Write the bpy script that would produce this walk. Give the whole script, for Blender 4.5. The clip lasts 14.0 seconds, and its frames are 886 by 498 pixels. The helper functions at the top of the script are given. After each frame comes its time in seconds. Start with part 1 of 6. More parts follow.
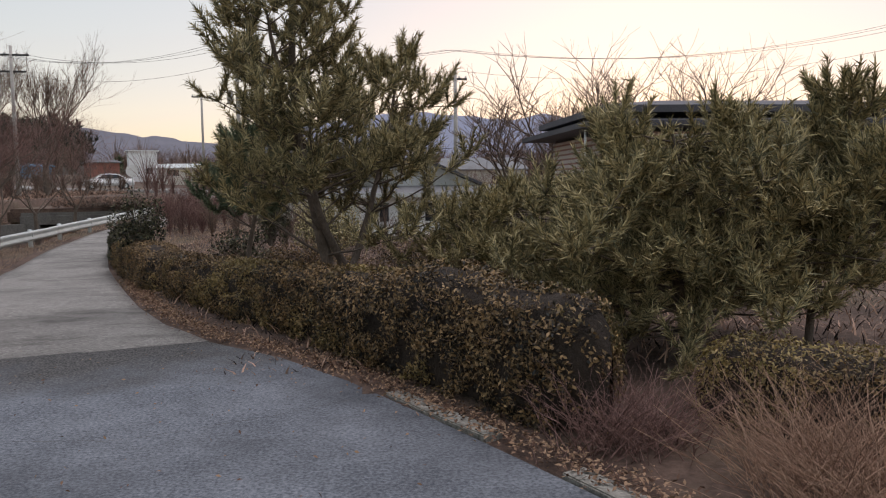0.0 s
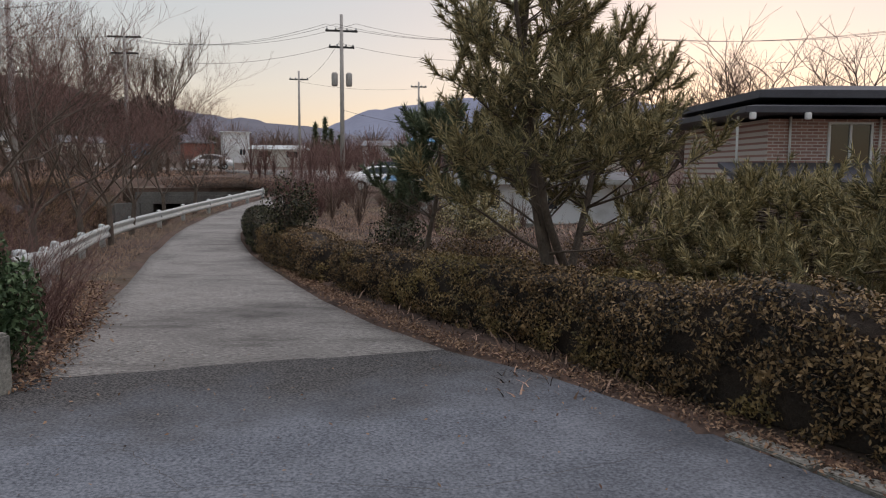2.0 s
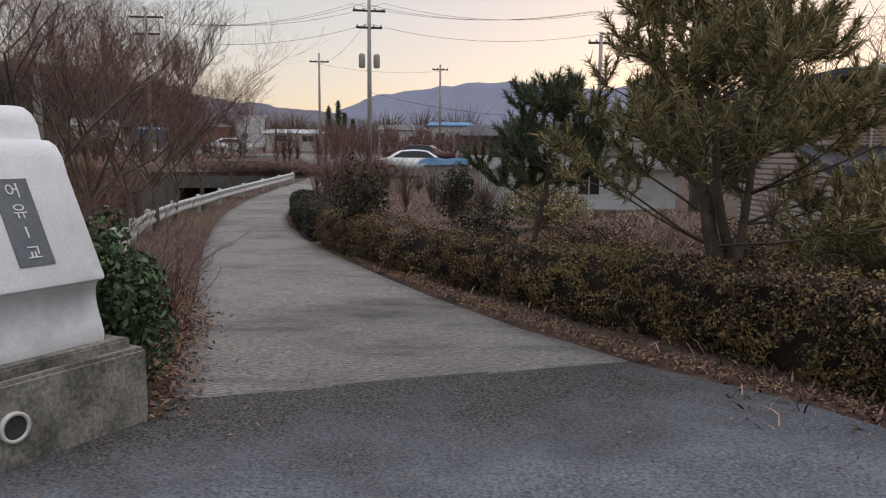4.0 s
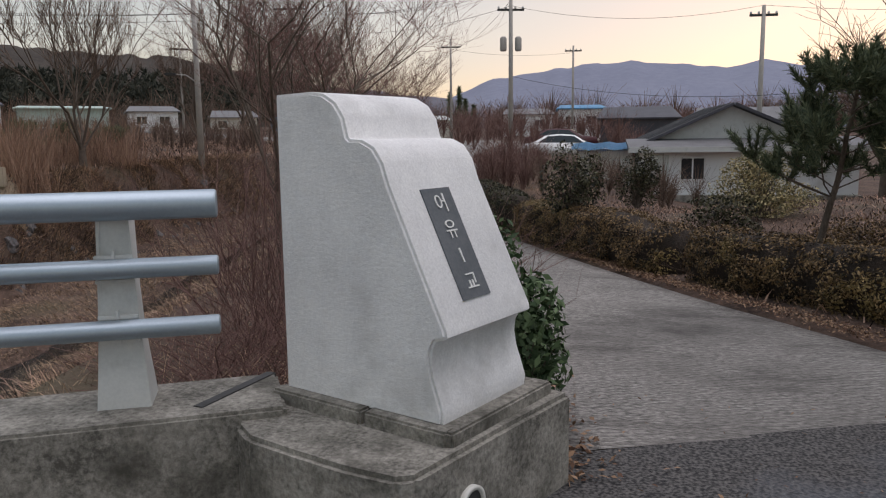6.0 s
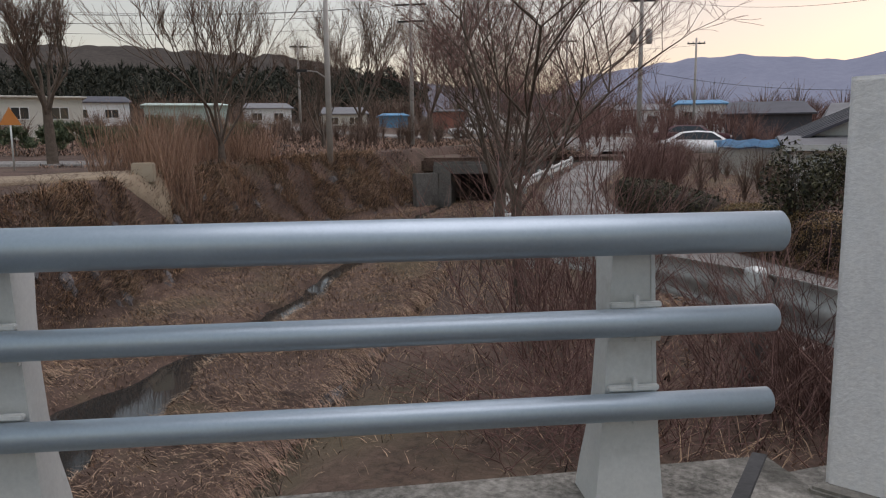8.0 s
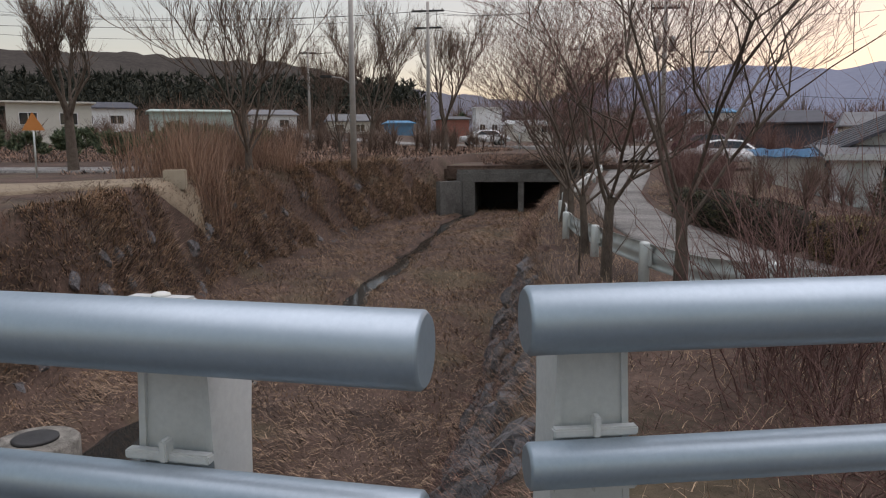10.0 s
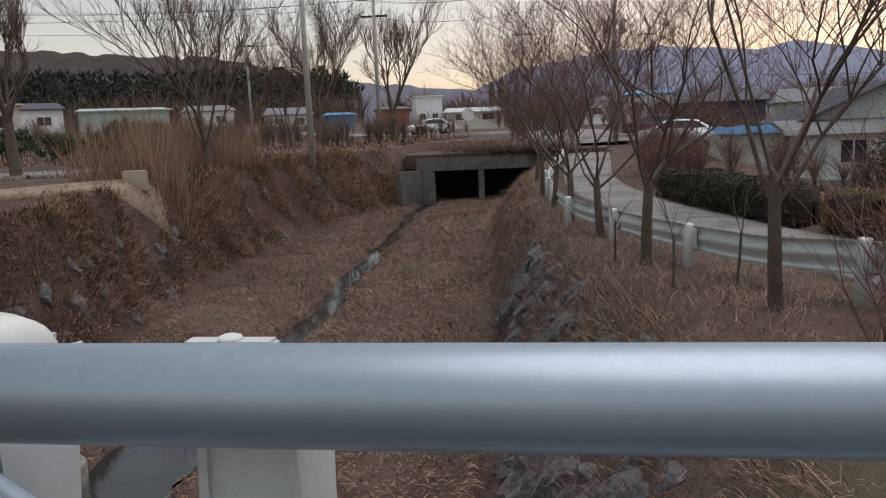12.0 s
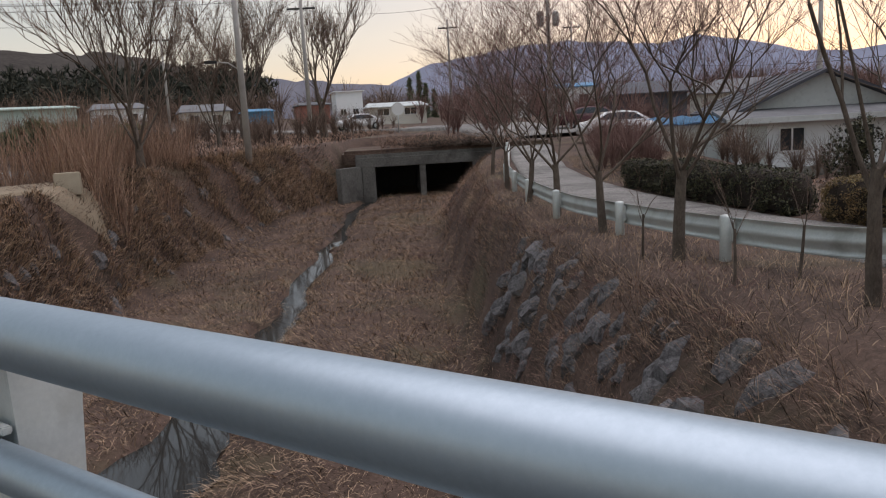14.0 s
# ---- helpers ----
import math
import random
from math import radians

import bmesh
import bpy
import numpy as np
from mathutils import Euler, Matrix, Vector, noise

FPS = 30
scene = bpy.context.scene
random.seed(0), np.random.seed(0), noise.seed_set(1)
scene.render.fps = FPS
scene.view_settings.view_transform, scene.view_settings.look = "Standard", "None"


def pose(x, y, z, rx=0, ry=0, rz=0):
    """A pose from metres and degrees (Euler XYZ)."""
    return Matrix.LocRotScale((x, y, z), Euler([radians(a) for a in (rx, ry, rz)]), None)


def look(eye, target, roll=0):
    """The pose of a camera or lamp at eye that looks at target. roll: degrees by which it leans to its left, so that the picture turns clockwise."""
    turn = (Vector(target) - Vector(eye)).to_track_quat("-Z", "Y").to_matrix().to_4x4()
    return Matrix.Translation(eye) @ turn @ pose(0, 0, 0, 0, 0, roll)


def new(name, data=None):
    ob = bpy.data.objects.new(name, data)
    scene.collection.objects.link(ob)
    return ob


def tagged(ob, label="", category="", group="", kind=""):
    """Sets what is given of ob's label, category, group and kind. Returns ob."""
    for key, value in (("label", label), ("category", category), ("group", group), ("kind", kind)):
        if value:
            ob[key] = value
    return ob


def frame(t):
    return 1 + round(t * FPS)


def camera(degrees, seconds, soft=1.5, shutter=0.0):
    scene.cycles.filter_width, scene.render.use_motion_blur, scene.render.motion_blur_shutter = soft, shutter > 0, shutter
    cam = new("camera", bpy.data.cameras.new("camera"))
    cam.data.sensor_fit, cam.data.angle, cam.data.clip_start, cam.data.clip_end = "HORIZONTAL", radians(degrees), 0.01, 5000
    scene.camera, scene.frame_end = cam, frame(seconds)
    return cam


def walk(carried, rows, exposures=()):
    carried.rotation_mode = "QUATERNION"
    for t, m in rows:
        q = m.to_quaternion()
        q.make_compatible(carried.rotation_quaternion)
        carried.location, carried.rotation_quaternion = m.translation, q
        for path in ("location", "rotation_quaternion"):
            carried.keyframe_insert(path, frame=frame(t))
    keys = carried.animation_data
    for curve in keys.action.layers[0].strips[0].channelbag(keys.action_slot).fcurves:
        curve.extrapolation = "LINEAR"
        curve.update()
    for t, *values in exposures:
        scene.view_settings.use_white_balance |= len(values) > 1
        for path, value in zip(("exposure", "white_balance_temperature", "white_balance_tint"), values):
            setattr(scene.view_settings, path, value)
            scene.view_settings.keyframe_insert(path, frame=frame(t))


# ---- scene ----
# camera and its walk: t, x, y, z, yaw, pitch, roll
cam = camera(59.82, 14.0, soft=1.15)
ROWS = [
    (0, 0.000, 0.000, 1.483, -2.867, -4.859, 0.739),
    (0.5, -0.386, 0.239, 1.486, 0.119, -5.159, 1.185),
    (1, -0.790, 0.476, 1.516, 1.586, -5.565, 1.290),
    (1.5, -1.177, 0.764, 1.546, 2.842, -5.739, 0.225),
    (2, -1.601, 0.915, 1.551, 2.822, -5.970, -0.259),
    (4.5, -3.332, 2.103, 1.480, 4.038, -7.561, -0.483),
    (5, -3.802, 2.259, 1.496, 6.206, -8.069, -0.083),
    (5.5, -4.234, 2.464, 1.554, 10.848, -8.235, 0.377),
    (6, -4.665, 2.596, 1.544, 11.903, -8.178, 0.713),
    (6.5, -5.086, 2.732, 1.528, 13.611, -8.056, 0.558),
    (7, -5.512, 2.885, 1.558, 16.825, -7.918, 0.474),
    (7.5, -5.959, 2.968, 1.564, 18.046, -8.022, 0.625),
    (8, -6.397, 3.088, 1.573, 19.005, -8.367, 0.637),
    (8.5, -6.821, 3.176, 1.570, 20.143, -8.123, 0.249),
    (11, -8.692, 3.260, 1.592, 17.166, -7.726, 1.081),
    (11.5, -9.010, 3.250, 1.574, 16.381, -8.098, 2.109),
    (12, -9.349, 3.363, 1.577, 13.751, -8.677, 2.426),
    (12.5, -9.735, 3.570, 1.574, 13.042, -8.893, 2.546),
    (13, -10.092, 3.695, 1.577, 11.480, -9.130, 3.336),
    (13.5, -10.441, 3.760, 1.584, 8.960, -9.454, 3.473),
    (14, -10.798, 3.860, 1.598, 7.400, -9.339, 3.229),
]
walk(cam, [(t, pose(x, y, z, 90 + pitch, roll, yaw)) for t, x, y, z, yaw, pitch, roll in ROWS],
     exposures=[(0.0, 0.64, 6950, 22), (0.5, 0.50, 6950, 22), (1.0, 0.40, 6950, 22), (14.0, 0.50, 6950, 22)])

# world: clear evening sky just before the sun is gone
world = bpy.data.worlds.new("evening_sky")
scene.world = world
world.use_nodes = True
wn = world.node_tree
wn.nodes.clear()
sky = wn.nodes.new("ShaderNodeTexSky")
sky.sky_type = 'NISHITA'
sky.sun_disc = False
sky.sun_elevation = radians(2.6)
sky.sun_rotation = radians(18.0)
sky.altitude = 100
sky.air_density, sky.dust_density, sky.ozone_density = 1.0, 0.6, 2.0
bg = wn.nodes.new("ShaderNodeBackground")
bg.inputs["Strength"].default_value = 0.385
wo = wn.nodes.new("ShaderNodeOutputWorld")
soften = wn.nodes.new("ShaderNodeHueSaturation")
soften.inputs["Hue"].default_value, soften.inputs["Saturation"].default_value = 0.487, 1.03
flat = wn.nodes.new("ShaderNodeGamma")
flat.inputs["Gamma"].default_value = 0.40
wn.links.new(sky.outputs[0], flat.inputs["Color"])
wn.links.new(flat.outputs[0], soften.inputs["Color"])
wn.links.new(soften.outputs[0], bg.inputs[0])
wn.links.new(bg.outputs[0], wo.inputs[0])
sun_data = bpy.data.lights.new("sun", 'SUN')
sun_data.energy, sun_data.angle, sun_data.color = 1.5, radians(70), (0.95, 0.96, 1.0)
sun = new("sun", sun_data)
sun.matrix_world = look((0, 0, 50), (-10, -2, 0))


# ---- materials ----
def mat(name, low, high, rough=0.9, scale=6.0, fine=60.0, bump=0.3, dist=0.01, metal=0.0, stain=None, stain_scale=0.7, stain_amt=0.5, spec=0.3, rand=0.0, island=0.0, stretch=None, contrast=0.17, coarse_w=0.45):
    """Two-scale varied surface: low and high colours mixed by coarse and fine noise, optional stains and relief."""
    m = bpy.data.materials.new(name)
    m.use_nodes = True
    t = m.node_tree
    b = t.nodes["Principled BSDF"]
    co = t.nodes.new("ShaderNodeTexCoord")
    src = co.outputs["Object"]
    fine_src = src
    if stretch:
        mp = t.nodes.new("ShaderNodeMapping")
        mp.inputs["Scale"].default_value = stretch
        t.links.new(src, mp.inputs[0])
        fine_src = mp.outputs[0]

    def nz(sc, detail=4.0, ro=0.6, from_=None):
        n = t.nodes.new("ShaderNodeTexNoise")
        n.inputs["Scale"].default_value, n.inputs["Detail"].default_value, n.inputs["Roughness"].default_value = sc, detail, ro
        t.links.new(from_ or src, n.inputs["Vector"])
        return n.outputs["Fac"]

    def ramp(f, a, c):
        r = t.nodes.new("ShaderNodeMapRange")
        r.inputs["From Min"].default_value, r.inputs["From Max"].default_value = a, c
        t.links.new(f, r.inputs["Value"])
        return r.outputs[0]

    def mix(f, a, c, mode='MIX'):
        x = t.nodes.new("ShaderNodeMix")
        x.data_type, x.blend_type = 'RGBA', mode
        for sock, val in ((x.inputs[0], f), (x.inputs[6], a), (x.inputs[7], c)):
            if hasattr(val, "links"):
                t.links.new(val, sock)
            else:
                sock.default_value = val if isinstance(val, float) else (*val, 1)
        return x.outputs[2]
    coarse, finef = nz(scale), nz(fine, 6.0, 0.7, fine_src)
    a = t.nodes.new("ShaderNodeMath")
    a.operation = 'MULTIPLY_ADD'
    a.inputs[1].default_value = 1.0 - coarse_w
    t.links.new(finef, a.inputs[0])
    half = t.nodes.new("ShaderNodeMath")
    half.operation = 'MULTIPLY'
    half.inputs[1].default_value = coarse_w
    t.links.new(coarse, half.inputs[0])
    t.links.new(half.outputs[0], a.inputs[2])
    fac = a.outputs[0]
    for amt, node, out in ((rand, "ShaderNodeObjectInfo", "Random"), (island, "ShaderNodeNewGeometry", "Random Per Island")):
        if amt:
            oi = t.nodes.new(node)
            q = t.nodes.new("ShaderNodeMath")
            q.operation = 'MULTIPLY_ADD'
            q.inputs[1].default_value = amt
            t.links.new(oi.outputs[out], q.inputs[0])
            sft = t.nodes.new("ShaderNodeMath")
            sft.operation = 'SUBTRACT'
            sft.inputs[1].default_value = amt / 2
            t.links.new(fac, sft.inputs[0])
            t.links.new(sft.outputs[0], q.inputs[2])
            fac = q.outputs[0]
    col = mix(ramp(fac, 0.5 - contrast, 0.5 + contrast), low, high)
    if stain:
        col = mix(ramp(nz(stain_scale, 5.0, 0.65), 0.62 - 0.2 * stain_amt, 0.78 - 0.1 * stain_amt), col, stain)
    t.links.new(col, b.inputs["Base Color"])
    b.inputs["Roughness"].default_value, b.inputs["Metallic"].default_value, b.inputs["Specular IOR Level"].default_value = rough, metal, spec
    if bump:
        bp = t.nodes.new("ShaderNodeBump")
        bp.inputs["Strength"].default_value, bp.inputs["Distance"].default_value = bump, dist
        t.links.new(fac if not (rand or island) else a.outputs[0], bp.inputs["Height"])
        t.links.new(bp.outputs[0], b.inputs["Normal"])
    return m


# low tone of the soil is deepened to paint shade under the brush
M_SOIL = mat("dry_soil", (0.018, 0.0125, 0.010), (0.17, 0.11, 0.084), 0.95, 0.8, 14, 0.8, 0.05, stain=(0.12, 0.10, 0.06), stain_scale=0.25)
M_ASPHALT = mat("asphalt", (0.058, 0.066, 0.08), (0.21, 0.225, 0.25), 0.85, 1.5, 48, 0.9, 0.012, stain=(0.042, 0.044, 0.05), stain_scale=0.32, stain_amt=0.9, contrast=0.11, coarse_w=0.2)
M_CONCRETE_ROAD = mat("concrete_road", (0.125, 0.12, 0.112), (0.45, 0.425, 0.395), 0.9, 0.8, 22, 1.0, 0.02, stain=(0.085, 0.08, 0.075), stain_scale=0.4, stain_amt=0.65, stretch=(0.9, 2.6, 1), contrast=0.11, coarse_w=0.25)
M_CONCRETE = mat("weathered_concrete", (0.09, 0.085, 0.073), (0.38, 0.358, 0.315), 0.92, 4.0, 45, 0.8, 0.012, stain=(0.07, 0.066, 0.055), stain_scale=3.0, stain_amt=0.6, contrast=0.12)
M_MONUMENT = mat("white_painted_stone", (0.62, 0.62, 0.62), (0.80, 0.80, 0.79), 0.8, 3, 80, 0.5, 0.012, stain=(0.50, 0.50, 0.49), stain_scale=2.0, stain_amt=0.35, contrast=0.12)
M_SLATE = mat("dark_slate", (0.07, 0.08, 0.09), (0.14, 0.15, 0.16), 0.35, 5, 60, 0.1, 0.002, spec=0.5)
M_LETTER = mat("pale_letter_paint", (0.6, 0.6, 0.58), (0.75, 0.75, 0.72), 0.7, 8, 60, 0.0)
M_RAIL = mat("brushed_aluminium", (0.33, 0.40, 0.455), (0.41, 0.485, 0.54), 0.46, 4, 90, 0.05, 0.002, metal=0.75, spec=0.5)
M_POST = mat("grey_painted_casting", (0.50, 0.51, 0.50), (0.62, 0.63, 0.61), 0.6, 6, 70, 0.15, 0.003, stain=(0.4, 0.4, 0.38), stain_scale=4, stain_amt=0.2)
M_CAP = mat("cream_plastic", (0.62, 0.62, 0.57), (0.7, 0.7, 0.65), 0.5, 6, 60, 0.03)
M_GUARD = mat("galvanised_guardrail", (0.50, 0.53, 0.52), (0.66, 0.69, 0.67), 0.5, 2, 40, 0.1, 0.004, metal=0.5, stain=(0.36, 0.37, 0.35), stain_scale=1.2, stain_amt=0.3)
M_BARK = mat("grey_brown_bark", (0.06, 0.045, 0.036), (0.19, 0.15, 0.12), 0.95, 6, 60, 0.9, 0.02, stretch=(1, 1, 0.3))
M_TWIG = mat("bare_twigs", (0.10, 0.065, 0.05), (0.22, 0.155, 0.12), 0.9, 4, 40, 0.0, island=0.5)
M_TWIG_RED = mat("reddish_bare_twigs", (0.12, 0.065, 0.055), (0.25, 0.15, 0.13), 0.9, 4, 40, 0.0, island=0.5)
M_NEEDLE = mat("pine_needles", (0.10, 0.095, 0.05), (0.47, 0.385, 0.20), 0.7, 1.5, 20, 0.0, island=0.6)
M_NEEDLE_D = mat("dark_pine_needles", (0.045, 0.068, 0.042), (0.18, 0.21, 0.12), 0.7, 1.5, 20, 0.0, island=0.6)
# bronze leaf colour; its near-black low tone paints shaded hollows among the leaves
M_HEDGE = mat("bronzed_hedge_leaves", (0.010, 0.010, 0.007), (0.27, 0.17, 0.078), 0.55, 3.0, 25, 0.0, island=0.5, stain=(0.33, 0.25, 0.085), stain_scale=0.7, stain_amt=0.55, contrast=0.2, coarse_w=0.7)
# twig core painted near black for the shade seen through leaf gaps
M_HEDGE_CORE = mat("shade_dark_hedge_twigs", (0.014, 0.011, 0.009), (0.055, 0.04, 0.03), 0.95, 3, 40, 0.9, 0.04)
M_EVERGREEN = mat("glossy_evergreen_leaves", (0.035, 0.065, 0.028), (0.10, 0.15, 0.07), 0.6, 2, 20, 0.0, island=0.7, spec=0.25)
M_DARKLEAF = mat("dark_winter_leaves", (0.010, 0.012, 0.008), (0.085, 0.082, 0.042), 0.6, 2.5, 22, 0.0, island=0.6, spec=0.25)
M_STRAW = mat("dry_grass", (0.05, 0.034, 0.023), (0.62, 0.435, 0.29), 0.95, 0.9, 10, 0.0, island=0.8)
M_REED = mat("dry_reeds", (0.22, 0.13, 0.092), (0.42, 0.27, 0.19), 0.95, 0.6, 10, 0.0, island=0.8)
# near-black low tone puts the shade inside the brush into its colour
M_BRUSH = mat("dead_brush", (0.015, 0.0105, 0.009), (0.45, 0.29, 0.215), 0.95, 0.9, 10, 0.0, island=0.8)
M_LITTER = mat("fallen_leaves", (0.11, 0.06, 0.04), (0.30, 0.19, 0.12), 0.9, 3, 20, 0.0, island=1.0)
M_OLDCONC = mat("old_dark_concrete", (0.07, 0.066, 0.06), (0.20, 0.19, 0.175), 0.95, 0.8, 12, 0.5, 0.02, stain=(0.05, 0.045, 0.04), stain_scale=0.6, stain_amt=0.7)
M_ASPHALT_OLD = mat("old_gritty_asphalt", (0.028, 0.027, 0.026), (0.14, 0.13, 0.12), 0.95, 3.0, 70, 1.0, 0.015, contrast=0.12, coarse_w=0.3)
t = M_CONCRETE_ROAD.node_tree
bsdf = t.nodes["Principled BSDF"]
wv, tc, mp, mx = t.nodes.new("ShaderNodeTexWave"), t.nodes.new("ShaderNodeTexCoord"), t.nodes.new("ShaderNodeMapping"), t.nodes.new("ShaderNodeMix")
mp.inputs["Rotation"].default_value = (0, 0, radians(-20))
wv.bands_direction = 'Y'
for key, val in (("Scale", 6.5), ("Distortion", 9.0), ("Detail", 4.0), ("Detail Scale", 1.4)):
    wv.inputs[key].default_value = val
mx.data_type, mx.blend_type = 'RGBA', 'MULTIPLY'
mx.inputs[0].default_value = 0.3
t.links.new(tc.outputs["Object"], mp.inputs[0])
t.links.new(mp.outputs[0], wv.inputs["Vector"])
t.links.new(bsdf.inputs["Base Color"].links[0].from_socket, mx.inputs[6])
t.links.new(wv.outputs["Color"], mx.inputs[7])
t.links.new(mx.outputs[2], bsdf.inputs["Base Color"])
# dark dirt patches over the lane, long across it, thickest towards its mouth
dp, dn, dm, dx_, dd, da, dmp = (t.nodes.new("ShaderNode" + k) for k in ("VectorMath", "TexNoise", "MapRange", "Mix", "MapRange", "Math", "Mapping"))
dp.operation = 'DOT_PRODUCT'
dp.inputs[1].default_value = (0.377, -0.926, 0)
dmp.inputs["Rotation"].default_value = (0, 0, radians(-22))
dmp.inputs["Scale"].default_value = (0.5, 1.5, 1)
dn.inputs["Scale"].default_value, dn.inputs["Detail"].default_value, dn.inputs["Roughness"].default_value = 0.9, 7.0, 0.68
dd.inputs["From Min"].default_value, dd.inputs["From Max"].default_value = -16.0, -7.6
dd.inputs["To Min"].default_value, dd.inputs["To Max"].default_value = 0.0, 0.03
da.operation = 'ADD'
dm.inputs["From Min"].default_value, dm.inputs["From Max"].default_value = 0.53, 0.70
dm.inputs["To Max"].default_value = 0.75
dx_.data_type = 'RGBA'
dx_.inputs[7].default_value = (0.055, 0.05, 0.047, 1)
t.links.new(tc.outputs["Object"], dp.inputs[0])
t.links.new(tc.outputs["Object"], dmp.inputs[0])
t.links.new(dmp.outputs[0], dn.inputs["Vector"])
t.links.new(dp.outputs["Value"], dd.inputs["Value"])
t.links.new(dn.outputs["Fac"], da.inputs[0])
t.links.new(dd.outputs[0], da.inputs[1])
t.links.new(da.outputs[0], dm.inputs["Value"])
t.links.new(dm.outputs[0], dx_.inputs[0])
t.links.new(bsdf.inputs["Base Color"].links[0].from_socket, dx_.inputs[6])
t.links.new(dx_.outputs[2], bsdf.inputs["Base Color"])
t = M_ASPHALT.node_tree
bsdf = t.nodes["Principled BSDF"]
tc, dt, nzn, ad, mr_, mx, nf, mf = (t.nodes.new("ShaderNode" + k) for k in ("TexCoord", "VectorMath", "TexNoise", "Math", "MapRange", "Mix", "TexNoise", "Mix"))
dt.operation = 'DOT_PRODUCT'
dt.inputs[1].default_value = (0.377, -0.926, 0)
nzn.inputs["Scale"].default_value, nzn.inputs["Detail"].default_value = 1.6, 7.0
nf.inputs["Scale"].default_value, nf.inputs["Detail"].default_value = 55, 5.0
ad.operation = 'MULTIPLY_ADD'
ad.inputs[1].default_value = 2.6
t.links.new(tc.outputs["Object"], dt.inputs[0])
t.links.new(tc.outputs["Object"], nzn.inputs["Vector"])
t.links.new(tc.outputs["Object"], nf.inputs["Vector"])
t.links.new(nzn.outputs["Fac"], ad.inputs[0])
t.links.new(dt.outputs["Value"], ad.inputs[2])
mr_.inputs["From Min"].default_value, mr_.inputs["From Max"].default_value = -7.6 + 1.3 + 0.45, -7.6 + 1.3 + 1.7
mr_.inputs["To Min"].default_value, mr_.inputs["To Max"].default_value = 0.97, 0.0
t.links.new(ad.outputs[0], mr_.inputs["Value"])
for m_, c0, c1 in ((mf, (0.015, 0.015, 0.016, 1), (0.135, 0.128, 0.122, 1)),):
    m_.data_type = 'RGBA'
    m_.inputs[6].default_value, m_.inputs[7].default_value = c0, c1
    sh = t.nodes.new("ShaderNodeMapRange")
    sh.inputs["From Min"].default_value, sh.inputs["From Max"].default_value = 0.38, 0.66
    t.links.new(nf.outputs["Fac"], sh.inputs["Value"])
    t.links.new(sh.outputs[0], m_.inputs[0])
mx.data_type = 'RGBA'
t.links.new(mr_.outputs[0], mx.inputs[0])
t.links.new(bsdf.inputs["Base Color"].links[0].from_socket, mx.inputs[6])
t.links.new(mf.outputs[2], mx.inputs[7])
t.links.new(mx.outputs[2], bsdf.inputs["Base Color"])
M_ROCK = mat("grey_bank_rock", (0.035, 0.032, 0.032), (0.26, 0.248, 0.25), 0.9, 5, 40, 1.0, 0.05, stain=(0.08, 0.07, 0.055), stain_scale=1.2)
M_WHITE = mat("white_render_wall", (0.78, 0.78, 0.79), (0.86, 0.86, 0.86), 0.85, 1.2, 30, 0.15, 0.01, stain=(0.62, 0.61, 0.59), stain_scale=0.5, stain_amt=0.15)
M_ROOF = mat("grey_slate_roof", (0.10, 0.10, 0.105), (0.20, 0.20, 0.205), 0.8, 1, 30, 0.3, 0.01, rand=0.3)
M_DARKROOF = mat("dark_roof_sheet", (0.045, 0.045, 0.055), (0.10, 0.10, 0.115), 0.6, 1, 30, 0.2, 0.01)
M_FRAME = mat("white_window_frame", (0.7, 0.7, 0.69), (0.8, 0.8, 0.79), 0.5, 5, 40, 0.0)
M_POLE = mat("utility_pole_concrete", (0.30, 0.28, 0.26), (0.46, 0.44, 0.41), 0.9, 2, 30, 0.2, 0.01)
# dark metal; also colours the shade inside the culvert and drain pipe
M_DARKMETAL_SHADE = mat("dark_metal_and_shade", (0.03, 0.03, 0.03), (0.07, 0.07, 0.07), 0.6, 5, 40, 0.1)
M_BLUE = mat("blue_tarp", (0.06, 0.20, 0.36), (0.12, 0.32, 0.5), 0.6, 1.5, 20, 0.3, 0.02)
M_CREAM = mat("cream_render_wall", (0.55, 0.52, 0.46), (0.68, 0.65, 0.58), 0.85, 1, 20, 0.1)
M_REDWALL = mat("red_brown_sheet_wall", (0.28, 0.10, 0.08), (0.40, 0.17, 0.13), 0.8, 1, 20, 0.1)
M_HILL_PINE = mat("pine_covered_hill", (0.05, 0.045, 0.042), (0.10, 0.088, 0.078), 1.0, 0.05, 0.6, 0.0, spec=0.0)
# distance haze is put into the base colours of these two ridges
M_MOUNT = mat("mountain_painted_blue_haze", (0.19, 0.205, 0.27), (0.25, 0.265, 0.33), 1.0, 0.004, 0.05, 0.0, spec=0.0)
M_MOUNT_NEAR = mat("hill_painted_grey_haze", (0.14, 0.14, 0.165), (0.19, 0.185, 0.21), 1.0, 0.01, 0.2, 0.0, spec=0.0)
M_FARPINE = mat("far_pine_foliage", (0.04, 0.045, 0.038), (0.085, 0.085, 0.068), 1.0, 0.1, 2, 0.0, island=0.6, spec=0.0)
M_CARPAINT = mat("white_car_paint", (0.75, 0.75, 0.75), (0.8, 0.8, 0.8), 0.25, 2, 20, 0.0, spec=0.6)
M_RUBBER = mat("tyre_rubber", (0.02, 0.02, 0.02), (0.04, 0.04, 0.04), 0.8, 5, 40, 0.0)
M_GREENW = mat("pale_green_sheet", (0.36, 0.46, 0.42), (0.48, 0.57, 0.52), 0.7, 1, 20, 0.1)
